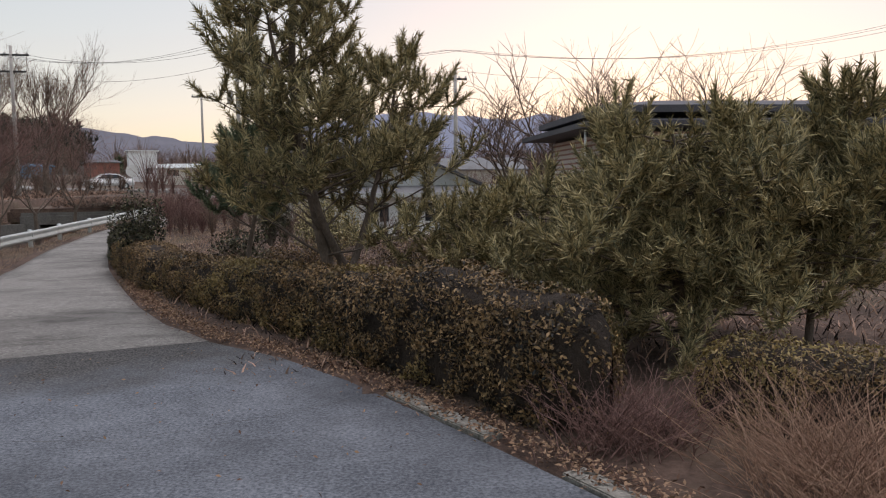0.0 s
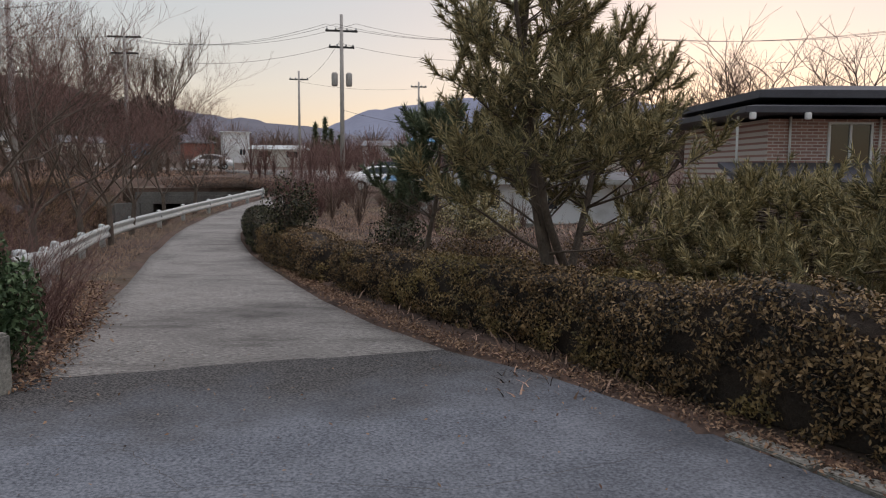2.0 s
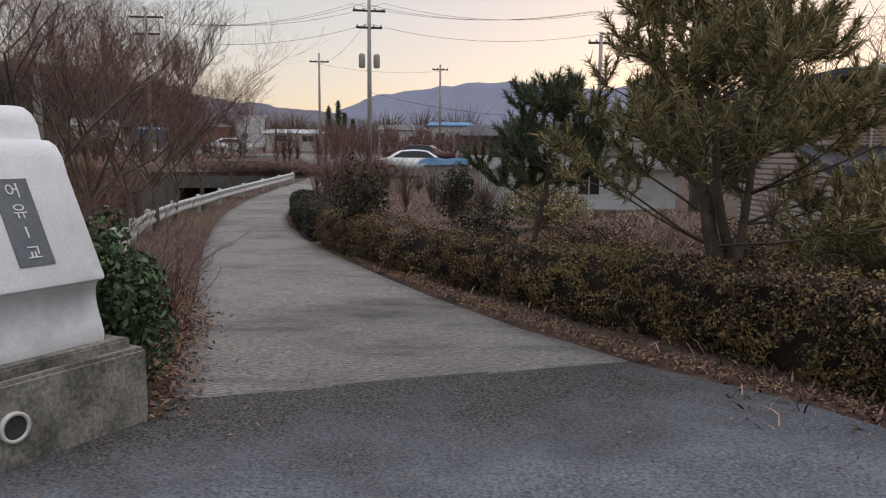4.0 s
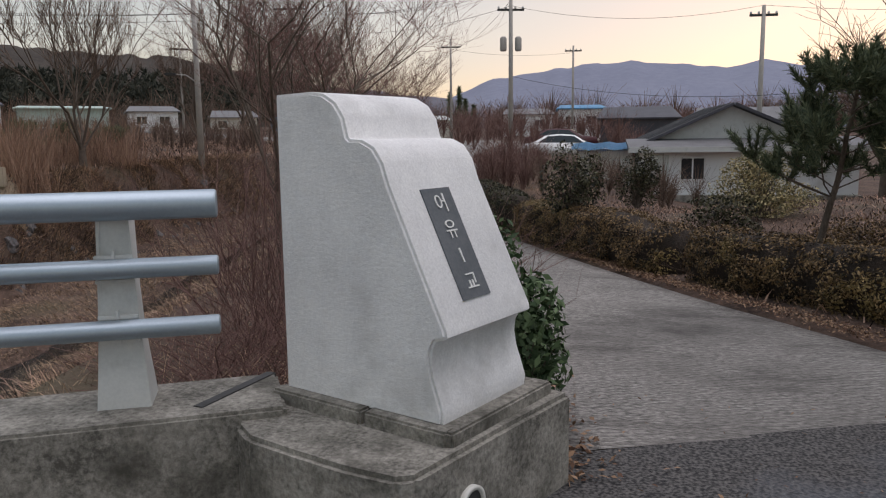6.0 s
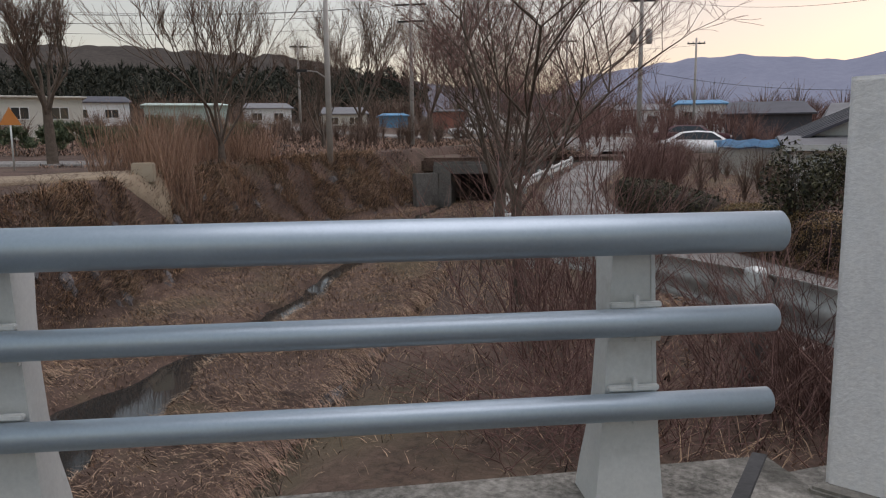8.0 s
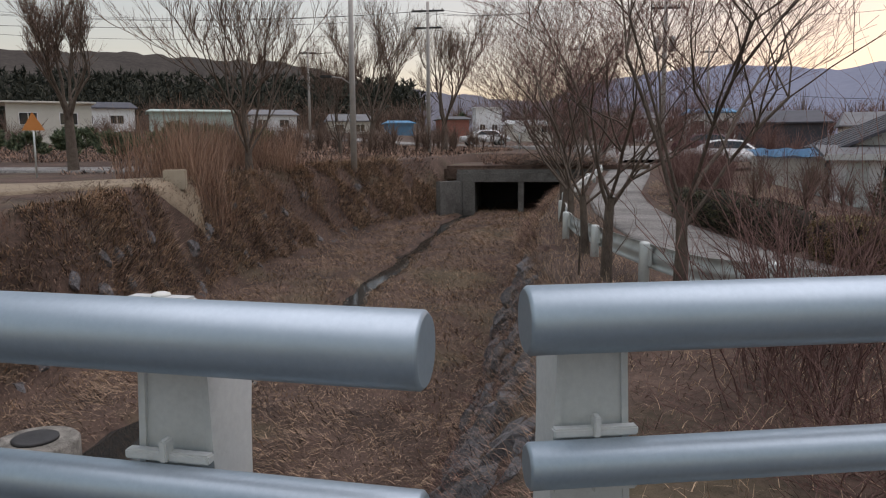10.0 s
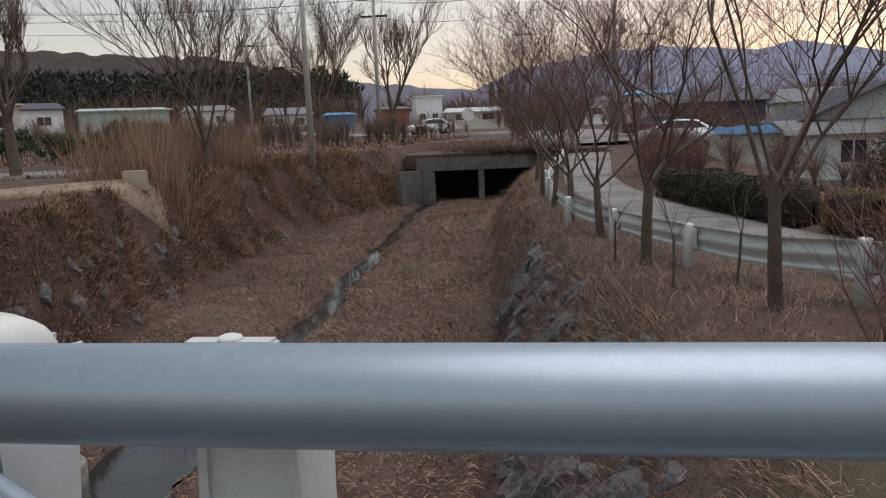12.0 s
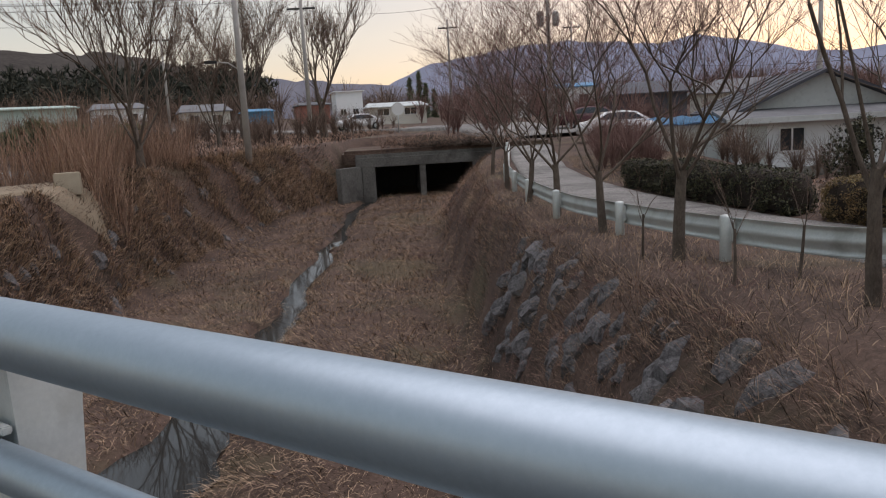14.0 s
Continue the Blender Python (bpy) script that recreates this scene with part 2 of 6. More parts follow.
M_PVC = mat("pale_pvc", (0.55, 0.54, 0.5), (0.66, 0.65, 0.6), 0.5, 5, 40, 0.0)


def glass(name, tint, rough):
    m = bpy.data.materials.new(name)
    m.use_nodes = True
    b = m.node_tree.nodes["Principled BSDF"]
    b.inputs["Base Color"].default_value = (*tint, 1)
    b.inputs["Roughness"].default_value = rough
    b.inputs["Specular IOR Level"].default_value = 0.7
    return m


M_GLASS = glass("dark_window_glass", (0.03, 0.035, 0.04), 0.05)
M_WATER = glass("shallow_stream_water", (0.03, 0.03, 0.028), 0.03)
M_WATER.node_tree.nodes["Principled BSDF"].inputs["Coat Weight"].default_value = 0.3
M_WATER.node_tree.nodes["Principled BSDF"].inputs["Coat IOR"].default_value = 1.33
M_WATER.node_tree.nodes["Principled BSDF"].inputs["IOR"].default_value = 1.33


# ---- mesh helpers ----
def mesh_of(name, verts, faces, material, smooth=False):
    me = bpy.data.meshes.new(name)
    me.from_pydata([tuple(v) for v in verts], [], [tuple(f) for f in faces])
    me.materials.append(material)
    if smooth:
        me.polygons.foreach_set("use_smooth", [True] * len(me.polygons))
    me.update()
    return me


def part(name, bm, material, parent=None, label="", smooth=False):
    """Links a bmesh as one mesh object under a thing or a part."""
    me = bpy.data.meshes.new(name)
    bm.to_mesh(me)
    bm.free()
    me.materials.append(material)
    if smooth:
        me.polygons.foreach_set("use_smooth", [True] * len(me.polygons))
    ob = new(name, me)
    ob.parent = parent
    if label:
        tagged(ob, label)
    return ob


def mpart(name, me, parent=None, label=""):
    ob = new(name, me)
    if name in ("clump", "foliage", "twig_spray", "branching", "stem_tangle", "shoot_fringe"):
        ob["kind"] = "stuff"
    ob.parent = parent
    if label:
        tagged(ob, label)
    return ob


def empty(name, at=(0, 0, 0), rz=0.0):
    ob = new(name)
    ob.matrix_world = pose(*at, 0, 0, rz)
    return ob


def box(bm, x0, x1, y0, y1, z0, z1, bevel=0.0):
    r = bmesh.ops.create_cube(bm, size=1.0)
    bmesh.ops.scale(bm, vec=(x1 - x0, y1 - y0, z1 - z0), verts=r["verts"])
    bmesh.ops.translate(bm, vec=((x0 + x1) / 2, (y0 + y1) / 2, (z0 + z1) / 2), verts=r["verts"])
    if bevel:
        es = list({e for v in r["verts"] for e in v.link_edges})
        bmesh.ops.bevel(bm, geom=es, offset=bevel, segments=2, affect='EDGES')
    return bm


def boxbm(*a, **k):
    return box(bmesh.new(), *a, **k)


def prism(points, z0, z1, bevel=0.0):
    """A flat polygon (x, y) raised from z0 to z1."""
    bm = bmesh.new()
    vs = [bm.verts.new((x, y, z0)) for x, y in points]
    f = bm.faces.new(vs)
    r = bmesh.ops.extrude_face_region(bm, geom=[f])
    bmesh.ops.translate(bm, vec=(0, 0, z1 - z0), verts=[g for g in r["geom"] if isinstance(g, bmesh.types.BMVert)])
    bmesh.ops.recalc_face_normals(bm, faces=bm.faces[:])
    if bevel:
        bmesh.ops.bevel(bm, geom=bm.edges[:], offset=bevel, segments=2, affect='EDGES')
    return bm


def tubes(segs, sides=5):
    """Vertices and faces of tapered tubes from (p0, p1, r0, r1) rows; numpy all the way."""
    p0 = np.array([s[0] for s in segs], float)
    p1 = np.array([s[1] for s in segs], float)
    r0 = np.array([s[2] for s in segs])
    r1 = np.array([s[3] for s in segs])
    d = p1 - p0
    d /= np.linalg.norm(d, axis=1, keepdims=True) + 1e-9
    ref = np.where(np.abs(d[:, 2:3]) > 0.9, np.array([[1.0, 0, 0]]), np.array([[0, 0, 1.0]]))
    a = np.cross(d, ref)
    a /= np.linalg.norm(a, axis=1, keepdims=True)
    b = np.cross(d, a)
    ang = np.linspace(0, 2 * np.pi, sides, endpoint=False)
    ring = np.cos(ang)[None, :, None] * a[:, None] + np.sin(ang)[None, :, None] * b[:, None]
    v = np.concatenate([p0[:, None] + ring * r0[:, None, None], p1[:, None] + ring * r1[:, None, None]], 1).reshape(-1, 3)
    n = len(segs)
    base = (np.arange(n) * 2 * sides)[:, None]
    k = np.arange(sides)
    k2 = (k + 1) % sides
    f = np.stack([base + k, base + k2, base + sides + k2, base + sides + k], 2).reshape(-1, 4)
    return v, f


def raw_mesh(name, v, f, material, smooth=False):
    """A mesh from numpy arrays; f has rows of 3 or 4 corners."""
    me = bpy.data.meshes.new(name)
    n, c = f.shape
    me.vertices.add(len(v))
    me.vertices.foreach_set("co", np.ascontiguousarray(v, dtype=np.float32).ravel())
    me.loops.add(n * c)
    me.loops.foreach_set("vertex_index", np.ascontiguousarray(f, dtype=np.int32).ravel())
    me.polygons.add(n)
    me.polygons.foreach_set("loop_start", np.arange(0, n * c, c, dtype=np.int32))
    me.polygons.foreach_set("loop_total", np.full(n, c, dtype=np.int32))
    if smooth:
        me.polygons.foreach_set("use_smooth", np.ones(n, dtype=bool))
    me.materials.append(material)
    me.update(calc_edges=True)
    return me


def tube_path(pts, r, sides=16, caps=True):
    bm = bmesh.new()
    rings = []
    pts = [Vector(p) for p in pts]
    for i, p in enumerate(pts):
        d = (pts[min(i + 1, len(pts) - 1)] - pts[max(i - 1, 0)]).normalized()
        ref = Vector((0, 0, 1)) if abs(d.z) < 0.9 else Vector((1, 0, 0))
        a = d.cross(ref).normalized()
        b = d.cross(a)
        rr = r[i] if isinstance(r, (list, tuple)) else r
        rings.append([bm.verts.new(p + (a * math.cos(t) + b * math.sin(t)) * rr) for t in (2 * math.pi * k / sides for k in range(sides))])
    for a, b in zip(rings, rings[1:]):
        for k in range(sides):
            bm.faces.new((a[k], a[(k + 1) % sides], b[(k + 1) % sides], b[k])).smooth = True
    if caps:
        bm.faces.new(rings[0][::-1])
        bm.faces.new(rings[-1])
    bmesh.ops.recalc_face_normals(bm, faces=bm.faces[:])
    return bm


# ---- lie of the land ----
def lerp(x, xs, ys):
    return np.interp(x, xs, ys)


def plain_z(y):
    return lerp(y, [-30, 8, 14, 20, 30, 45, 70, 200, 600], [0, 0, 0.12, 0.28, 0.5, 0.9, 1.15, 2.5, 6])


def lane_z(y):
    """The lane dips a little beyond its mouth and climbs to the far crossing."""
    return lerp(y, [-30, 8, 10, 12, 15, 18, 26, 40, 48, 70, 200, 600], [0, 0, -0.08, -0.18, -0.28, -0.34, -0.30, 0.05, 0.4, 1.15, 2.5, 6])


def bed_z(y):
    return lerp(y, [0, 12, 24, 32, 42, 60], [-3.7, -3.5, -3.05, -2.5, -1.95, -1.7])


BANK_Y = [-15, 5, 12, 16.5, 23, 31.5, 35, 41, 44]
CREST_L = [-24, -23.5, -23.2, -22.6, -24.4, -25.3, -25.3, -23.5, -22.5]
TOE_L = [-20, -20.2, -20.4, -20.8, -22.3, -22.4, -21.4, -20.4, -20.4]
TOE_R = [-11.5, -11.6, -11.9, -12.2, -13.3, -15.0, -15.6, -15.0, -14.5]
CREST_R = [-7.6, -7.6, -9.2, -10.6, -11.9, -12.9, -13.2, -13.2, -12.9]
STREAM = [(-15.9, 0), (-16.3, 8), (-16.8, 12.5), (-17.2, 15.1), (-17.3, 18.4), (-17.9, 23.4), (-18.8, 31.3), (-19.2, 35), (-19.7, 39), (-19.5, 42)]
STREAM_W = [1.5, 1.4, 1.2, 0.7, 0.36, 0.24, 0.19, 0.15, 0.17, 0.2]


def smooth01(t):
    t = np.clip(t, 0, 1)
    return t * t * (3 - 2 * t)


def value_noise(x, y, s, seed=0):
    """Cheap smooth noise on numpy arrays, -1 to 1."""
    x, y = np.asarray(x, float) / s, np.asarray(y, float) / s
    xi, yi = np.floor(x).astype(int), np.floor(y).astype(int)
    fx, fy = smooth01(x - xi), smooth01(y - yi)

    def h(i, j):
        n = (i * 374761393 + j * 668265263 + seed * 974634777) & 0x7fffffff
        n = ((n ^ (n >> 13)) * 1274126177) & 0x7fffffff
        return (n & 0xffff) / 32767.5 - 1
    return (h(xi, yi) * (1 - fx) + h(xi + 1, yi) * fx) * (1 - fy) + (h(xi, yi + 1) * (1 - fx) + h(xi + 1, yi + 1) * fx) * fy


def stream_x(y):
    return lerp(y, [p[1] for p in STREAM], [p[0] for p in STREAM]) + 0.22 * value_noise(y, y * 0, 1.7, 41) + 0.12 * value_noise(y, y * 0, 0.6, 42)


def stream_w(y):
    return lerp(y, [p[1] for p in STREAM], STREAM_W) * (1 + 0.45 * value_noise(y, y * 0 + 3, 1.1, 43))


def land(x, y, rough=True):
    x, y = np.asarray(x, float), np.asarray(y, float)
    up = plain_z(y)
    up = up + (lane_z(y) - up) * smooth01((x + 18) / 3) * (1 - smooth01((x + 5) / 7))
    # the yards beyond the garden lie lower
    up = up - 1.7 * smooth01((x + 6) / 6) * smooth01((y - 18) / 16) * (1 - smooth01((y - 80) / 40))
    up = up - 1.2 * smooth01((x - 1) / 5) * smooth01((y - 9) / 9) * (1 - smooth01((y - 18) / 16))
    # ground rises gently to the far left
    up = up + 2.2 * smooth01((-x - 28) / 40) * smooth01((y - 30) / 60)
    bz = bed_z(y)
    cl, tl, tr, cr = (lerp(y, BANK_Y, v) for v in (CREST_L, TOE_L, TOE_R, CREST_R))
    left = smooth01((x - cl) / (tl - cl))
    right = smooth01((cr - x) / (cr - tr))
    cut = np.minimum(left, right) * (y < 48.5)
    z = up + (bz - up) * cut
    # stream trench
    sx, sw = stream_x(y), stream_w(y)
    z = z - 0.38 * smooth01((sw + 0.35 - np.abs(x - sx)) / 0.45) * (y < 48)
    if rough:
        slope = cut * (1 - cut) * 4
        far = np.clip((np.abs(x + 8) + y) / 60, 0.3, 1.5)
        amp = 0.03 + 0.10 * cut + 0.25 * slope
        z = z + amp * (value_noise(x, y, 1.1, 1) * 0.6 + value_noise(x, y, 0.45, 2) * 0.45)
        z = z + 0.08 * value_noise(x, y, 9, 3) * far * (y > 22)
    return z


ROAD_R = [(-1.9, 7.4), (-2.65, 8.5), (-3.5, 10.2), (-4.5, 12.5), (-5.4, 14.6), (-6.6, 17.4), (-7.8, 20.5), (-8.6, 23), (-9.6, 27.5), (-10.1, 31), (-10.4, 40), (-10.8, 48)]
ROAD_L = [(-4.85, 6.25), (-5.35, 7.8), (-6.0, 9.7), (-7.1, 12.7), (-8.5, 16.6), (-9.8, 20.8), (-10.9, 25), (-11.6, 29), (-12.2, 36), (-12.8, 48)]


def road_gap(x, y):
    """Below zero on the roads."""
    xr = lerp(y, [p[1] for p in ROAD_R], [p[0] for p in ROAD_R])
    xl = lerp(y, [p[1] for p in ROAD_L], [p[0] for p in ROAD_L])
    return np.maximum(x - xr, xl - x)


def axis(stops):
    out = []
    for (a, b, s) in stops:
        out += list(np.arange(a, b, s))
    return np.array(out + [stops[-1][1]])


GX = axis([(-900, -200, 70), (-200, -60, 10), (-60, -30, 1.2), (-30, 3, 0.3), (3, 20, 0.8), (20, 60, 4), (60, 300, 20), (300, 900, 75)])
GY = axis([(-400, -40, 60), (-40, -2, 4), (-2, 3, 0.8), (3, 30, 0.3), (30, 46, 0.4), (46, 70, 1.2), (70, 200, 10), (200, 1500, 100)])
gx, gy = np.meshgrid(GX, GY)
gz = land(gx, gy)
on_road = (road_gap(gx, gy) < 0.25) & (gy > 5.5) & (gy < 48)
gz = np.where(on_road, np.minimum(gz, lane_z(gy) - 0.05), gz)
front = (gy < lerp(gx, [-5, -2, 0, 3], [6.6, 7.6, 4.9, 2.0])) & (gx > -5.2) & (gy > -30)
gz = np.where(front & (gx < 60), -0.06, gz)
gz = np.where((gx <= -5.2) & (gx > -20) & (gy < 4.6) & (gy > -8), np.minimum(gz, -0.12), gz)
nx, ny = len(GX), len(GY)
ii = (np.arange(ny - 1)[:, None] * nx + np.arange(nx - 1)[None, :]).ravel()
ground = new("ground", raw_mesh("ground", np.stack([gx, gy, gz], -1).reshape(-1, 3), np.stack([ii, ii + 1, ii + nx + 1, ii + nx], 1), M_SOIL, True))
tagged(ground, "dry brown winter soil of the valley with a stream channel cut into it", "ground", kind="structure")


def sheet(name, left, right, zf, material, steps=60, across=8, skirt=0.12):
    """A road surface between two edge lines, with a thickness at its sides."""
    def resample(p):
        p = np.array(p, float)
        s = np.r_[0, np.cumsum(np.hypot(*np.diff(p, axis=0).T))]
        u = np.linspace(0, s[-1], steps)
        return np.stack([np.interp(u, s, p[:, 0]), np.interp(u, s, p[:, 1])], 1)
    a, b = resample(left), resample(right)
    w = np.r_[0, np.linspace(0, 1, across), 1][None, :, None]
    g = a[:, None] * (1 - w) + b[:, None] * w
    z = zf(g[..., 0], g[..., 1]) + 0.012 * value_noise(g[..., 0], g[..., 1], 1.7, 7)
    z[:, 0] -= skirt
    z[:, -1] -= skirt
    v = np.concatenate([g, z[..., None]], -1).reshape(-1, 3)
    c = across + 2
    i = (np.arange(steps - 1)[:, None] * c + np.arange(c - 1)[None, :]).ravel()
    return new(name, raw_mesh(name, v, np.stack([i, i + 1, i + c + 1, i + c], 1), material, True))


lane = sheet("road", ROAD_L, ROAD_R, lambda x, y: lane_z(y), M_CONCRETE_ROAD, 160, 10)
tagged(lane, "narrow worn grey concrete farm lane curving away", "road", kind="structure")
# asphalt of the crossing road and of the bridge deck
APRON = [(-5.05, 6.2), (-4.7, 6.3), (-3.55, 6.81), (-1.95, 7.42), (-1.1, 6.62), (-0.45, 5.75), (0.1, 4.85), (0.62, 3.95), (1.1, 3.1), (1.9, 1.8), (3.4, -0.5), (6, -4.5), (-9, -4.5), (-20, 2.2), (-27, 8.0), (-25, 11.6), (-13.5, 6.35), (-11.8, 5.0), (-10.1, 4.0), (-8.4, 4.05), (-7.0, 4.85), (-6.3, 5.15), (-5.8, 5.0), (-5.3, 4.95)]
apron = part("pavement", prism(APRON, -0.30, 0.004), M_ASPHALT)
tagged(apron, "dark grey patched asphalt of the crossing road and bridge deck", "road", kind="structure")


def ribbon(points, half, z, rag, seed, material, name):
    """A thin ragged strip lying on the road."""
    rng = random.Random(seed)
    p = [Vector((x, y, z)) for x, y in points]
    v, f = [], []
    for i, q in enumerate(p):
        d = (p[min(i + 1, len(p) - 1)] - p[max(i - 1, 0)]).normalized()
        n_ = Vector((-d.y, d.x, 0))
        a, b = half[0] * (1 + rng.uniform(-rag, rag)), half[1] * (1 + rng.uniform(-rag, rag))
        v += [q + n_ * a, q - n_ * b]
        if i:
            k = 2 * i
            f.append((k - 2, k - 1, k + 1, k))
    return new(name, mesh_of(name, v, f, material))


def fine_line(points, n, jit, seed):
    rng = random.Random(seed)
    p = np.array(points, float)
    s = np.r_[0, np.cumsum(np.hypot(*np.diff(p, axis=0).T))]
    u = np.linspace(0, s[-1], n)
    return [(float(np.interp(t, s, p[:, 0])) + rng.gauss(0, jit), float(np.interp(t, s, p[:, 1])) + rng.gauss(0, jit)) for t in u]


for sd, pts in ((11, [(-3.4, 4.3), (-2.6, 4.55), (-1.7, 4.5), (-0.9, 4.9), (-0.3, 5.3)]), (12, [(-4.6, 4.9), (-3.6, 5.0), (-3.0, 4.4)]), (13, [(-2.0, 3.0), (-1.0, 3.4), (0.0, 3.3)])):
    ck = ribbon(fine_line(pts, 40, 0.012, sd), (0.0022, 0.0022), 0.0045, 0.8, sd, M_ASPHALT_OLD, "pavement_crack")
    tagged(ck, "hairline dark crack across the asphalt", "crack", kind="structure")


# ---- bridge rail, kerb and name stone ----
def polyline_wall(line, w0, w1, z0, z1, bevel=0.015):
    """A long low wall beside a line of (x, y): w0 on its camera side, w1 beyond."""
    pts = [Vector((x, y, 0)) for x, y in line]
    nrm = []
    for i in range(len(pts)):
        d = (pts[min(i + 1, len(pts) - 1)] - pts[max(i - 1, 0)]).normalized()
        nrm.append(Vector((-d.y, d.x, 0)))
    a = [(p - n * w0) for p, n in zip(pts, nrm)]
    b = [(p + n * w1) for p, n in zip(pts, nrm)]
    return prism([(p.x, p.y) for p in a] + [(p.x, p.y) for p in reversed(b)], z0, z1, bevel)


KERB_Z = 0.46
SEC = [((-8.27, 4.46), (-6.2, 5.44)), ((-10.15, 4.07), (-8.36, 4.24)), ((-13.4, 5.87), (-10.16, 4.19))]
kerb_line = [(-13.6, 6.12), (-10.2, 4.15), (-8.35, 4.30), (-6.35, 5.37), (-6.0, 5.56)]
kerb = part("bridge_kerb", polyline_wall(kerb_line, 0.14, 0.36, -0.9, KERB_Z), M_CONCRETE)
tagged(kerb, "stained grey concrete edge beam of the bridge carrying the railing", "kerb", kind="structure")
plinth = empty("name_stone_plinth", (0, 0, 0))
tagged(plinth, "stained concrete plinth with a rounded corner beside the lane", "plinth")
PL = [(-4.80, 5.94), (-5.02, 5.50), (-5.20, 5.12), (-5.27, 4.97), (-5.34, 4.94), (-5.55, 5.0), (-5.78, 5.1), (-6.0, 5.2), (-6.1, 5.31), (-6.24, 5.75), (-6.05, 5.9), (-5.5, 6.3)]
part("block", prism(PL, -0.35, 0.42, 0.02), M_CONCRETE, plinth)

js = part("joint_strip", prism([(-6.32, 5.37), (-6.27, 5.36), (-6.17, 5.86), (-6.22, 5.87)], 0.40, KERB_Z + 0.004, 0.003), M_DARKMETAL_SHADE)
tagged(js, "narrow dark strip along the joint between bridge kerb and plinth", "joint", kind="structure")
# name stone: local u to the road, w along its face
MU, MW = Vector((0.911, -0.412, 0)), Vector((0.412, 0.911, 0))
MO = Vector((-6.02, 5.64, 0.47))
PROFILE = [(0, 0), (0, 1.26), (0.20, 1.265), (0.27, 1.255), (0.335, 1.22), (0.38, 1.16), (0.40, 1.085), (0.41, 1.075), (0.47, 1.072), (0.53, 1.045), (0.575, 0.985), (0.605, 0.90),
           (0.862, 0.37), (0.866, 0.345), (0.85, 0.335), (0.815, 0.325), (0.795, 0.29), (0.79, 0.24), (0.80, 0.18), (0.825, 0.11), (0.845, 0.05), (0.84, 0)]
MWID = 0.625
stone = empty("name_stone", MO)
tagged(stone, "white rough-painted bridge name stone with a stepped rounded top", "monument")


def stone_point(u, w, z):
    return MU * u + MW * w + Vector((0, 0, z))


bm = bmesh.new()
vs = [bm.verts.new(stone_point(u, 0, z)) for u, z in PROFILE]
f = bm.faces.new(vs)
r = bmesh.ops.extrude_face_region(bm, geom=[f])
bmesh.ops.translate(bm, vec=MW * MWID, verts=[g for g in r["geom"] if isinstance(g, bmesh.types.BMVert)])
bmesh.ops.recalc_face_normals(bm, faces=bm.faces[:])
side_edges = [e for e in bm.edges if len(e.link_faces) == 2 and abs(abs(e.link_faces[0].normal.dot(MW)) - abs(e.link_faces[1].normal.dot(MW))) > 0.5]
bmesh.ops.bevel(bm, geom=side_edges, offset=0.012, segments=2, affect='EDGES')
sb = part("body", bm, M_MONUMENT, stone, "", True)
sb.data.set_sharp_from_angle(angle=radians(38))
# plaque on the sloping face
S0, S1 = Vector((0.605, 0.90)), Vector((0.862, 0.37))
sl = (S1 - S0).normalized()
out = Vector((-sl.y, sl.x))
if out.x < 0:
    out = -out


def face_point(w, s, lift=0.0):
    q = S0 + sl * s + out * lift
    return stone_point(q.x, w, q.y)


PW0, PW1, PS0, PS1 = 0.175, 0.365, 0.03, 0.50
bm = bmesh.new()
lo = [bm.verts.new(face_point(w, s, -0.01)) for w, s in ((PW0, PS0), (PW1, PS0), (PW1, PS1), (PW0, PS1))]
hi = [bm.verts.new(face_point(w, s, 0.006)) for w, s in ((PW0, PS0), (PW1, PS0), (PW1, PS1), (PW0, PS1))]
bm.faces.new(hi)
for k in range(4):
    bm.faces.new((lo[k], lo[(k + 1) % 4], hi[(k + 1) % 4], hi[k]))
bmesh.ops.recalc_face_normals(bm, faces=bm.faces[:])
plaque = part("plaque", bm, M_SLATE, stone, "dark slate plaque with pale carved letters")
# letters, one below the other
xa = MW.copy()
ya = -(MU * sl.x + Vector((0, 0, sl.y)))
za = xa.cross(ya).normalized()
for k, ch in enumerate("어유1교"):
    cu = bpy.data.curves.new("letter", 'FONT')
    cu.body, cu.size, cu.extrude, cu.align_x = ch, 0.088, 0.002, 'CENTER'
    tmp = bpy.data.objects.new("letter_tmp", cu)
    scene.collection.objects.link(tmp)
    bpy.context.view_layer.update()
    me = bpy.data.meshes.new_from_object(tmp.evaluated_get(bpy.context.evaluated_depsgraph_get()))
    bpy.data.objects.remove(tmp)
    me.materials.clear()
    me.materials.append(M_LETTER)
    ob = mpart("letter", me, plaque)
    at = face_point((PW0 + PW1) / 2, PS0 + 0.098 + 0.112 * k, 0.0085)
    rot3 = Matrix((xa, ya, za)).transposed()
    ob.matrix_local = Matrix.Translation(at) @ rot3.to_4x4()
# bedding stones round the foot
for u0, u1, w0, w1 in ((-0.03, 0.48, -0.06, 0.02), (0.495, 0.90, -0.055, 0.02), (0.82, 0.92, -0.04, 0.72), (-0.03, 0.86, 0.64, 0.72)):
    bm = prism([tuple(stone_point(u, w, 0).xy) for u, w in ((u0, w0), (u1, w0), (u1, w1), (u0, w1))], -0.06, 0.0 + 0.012 * random.random(), 0.010)
    part("footing", bm, M_CONCRETE, stone)
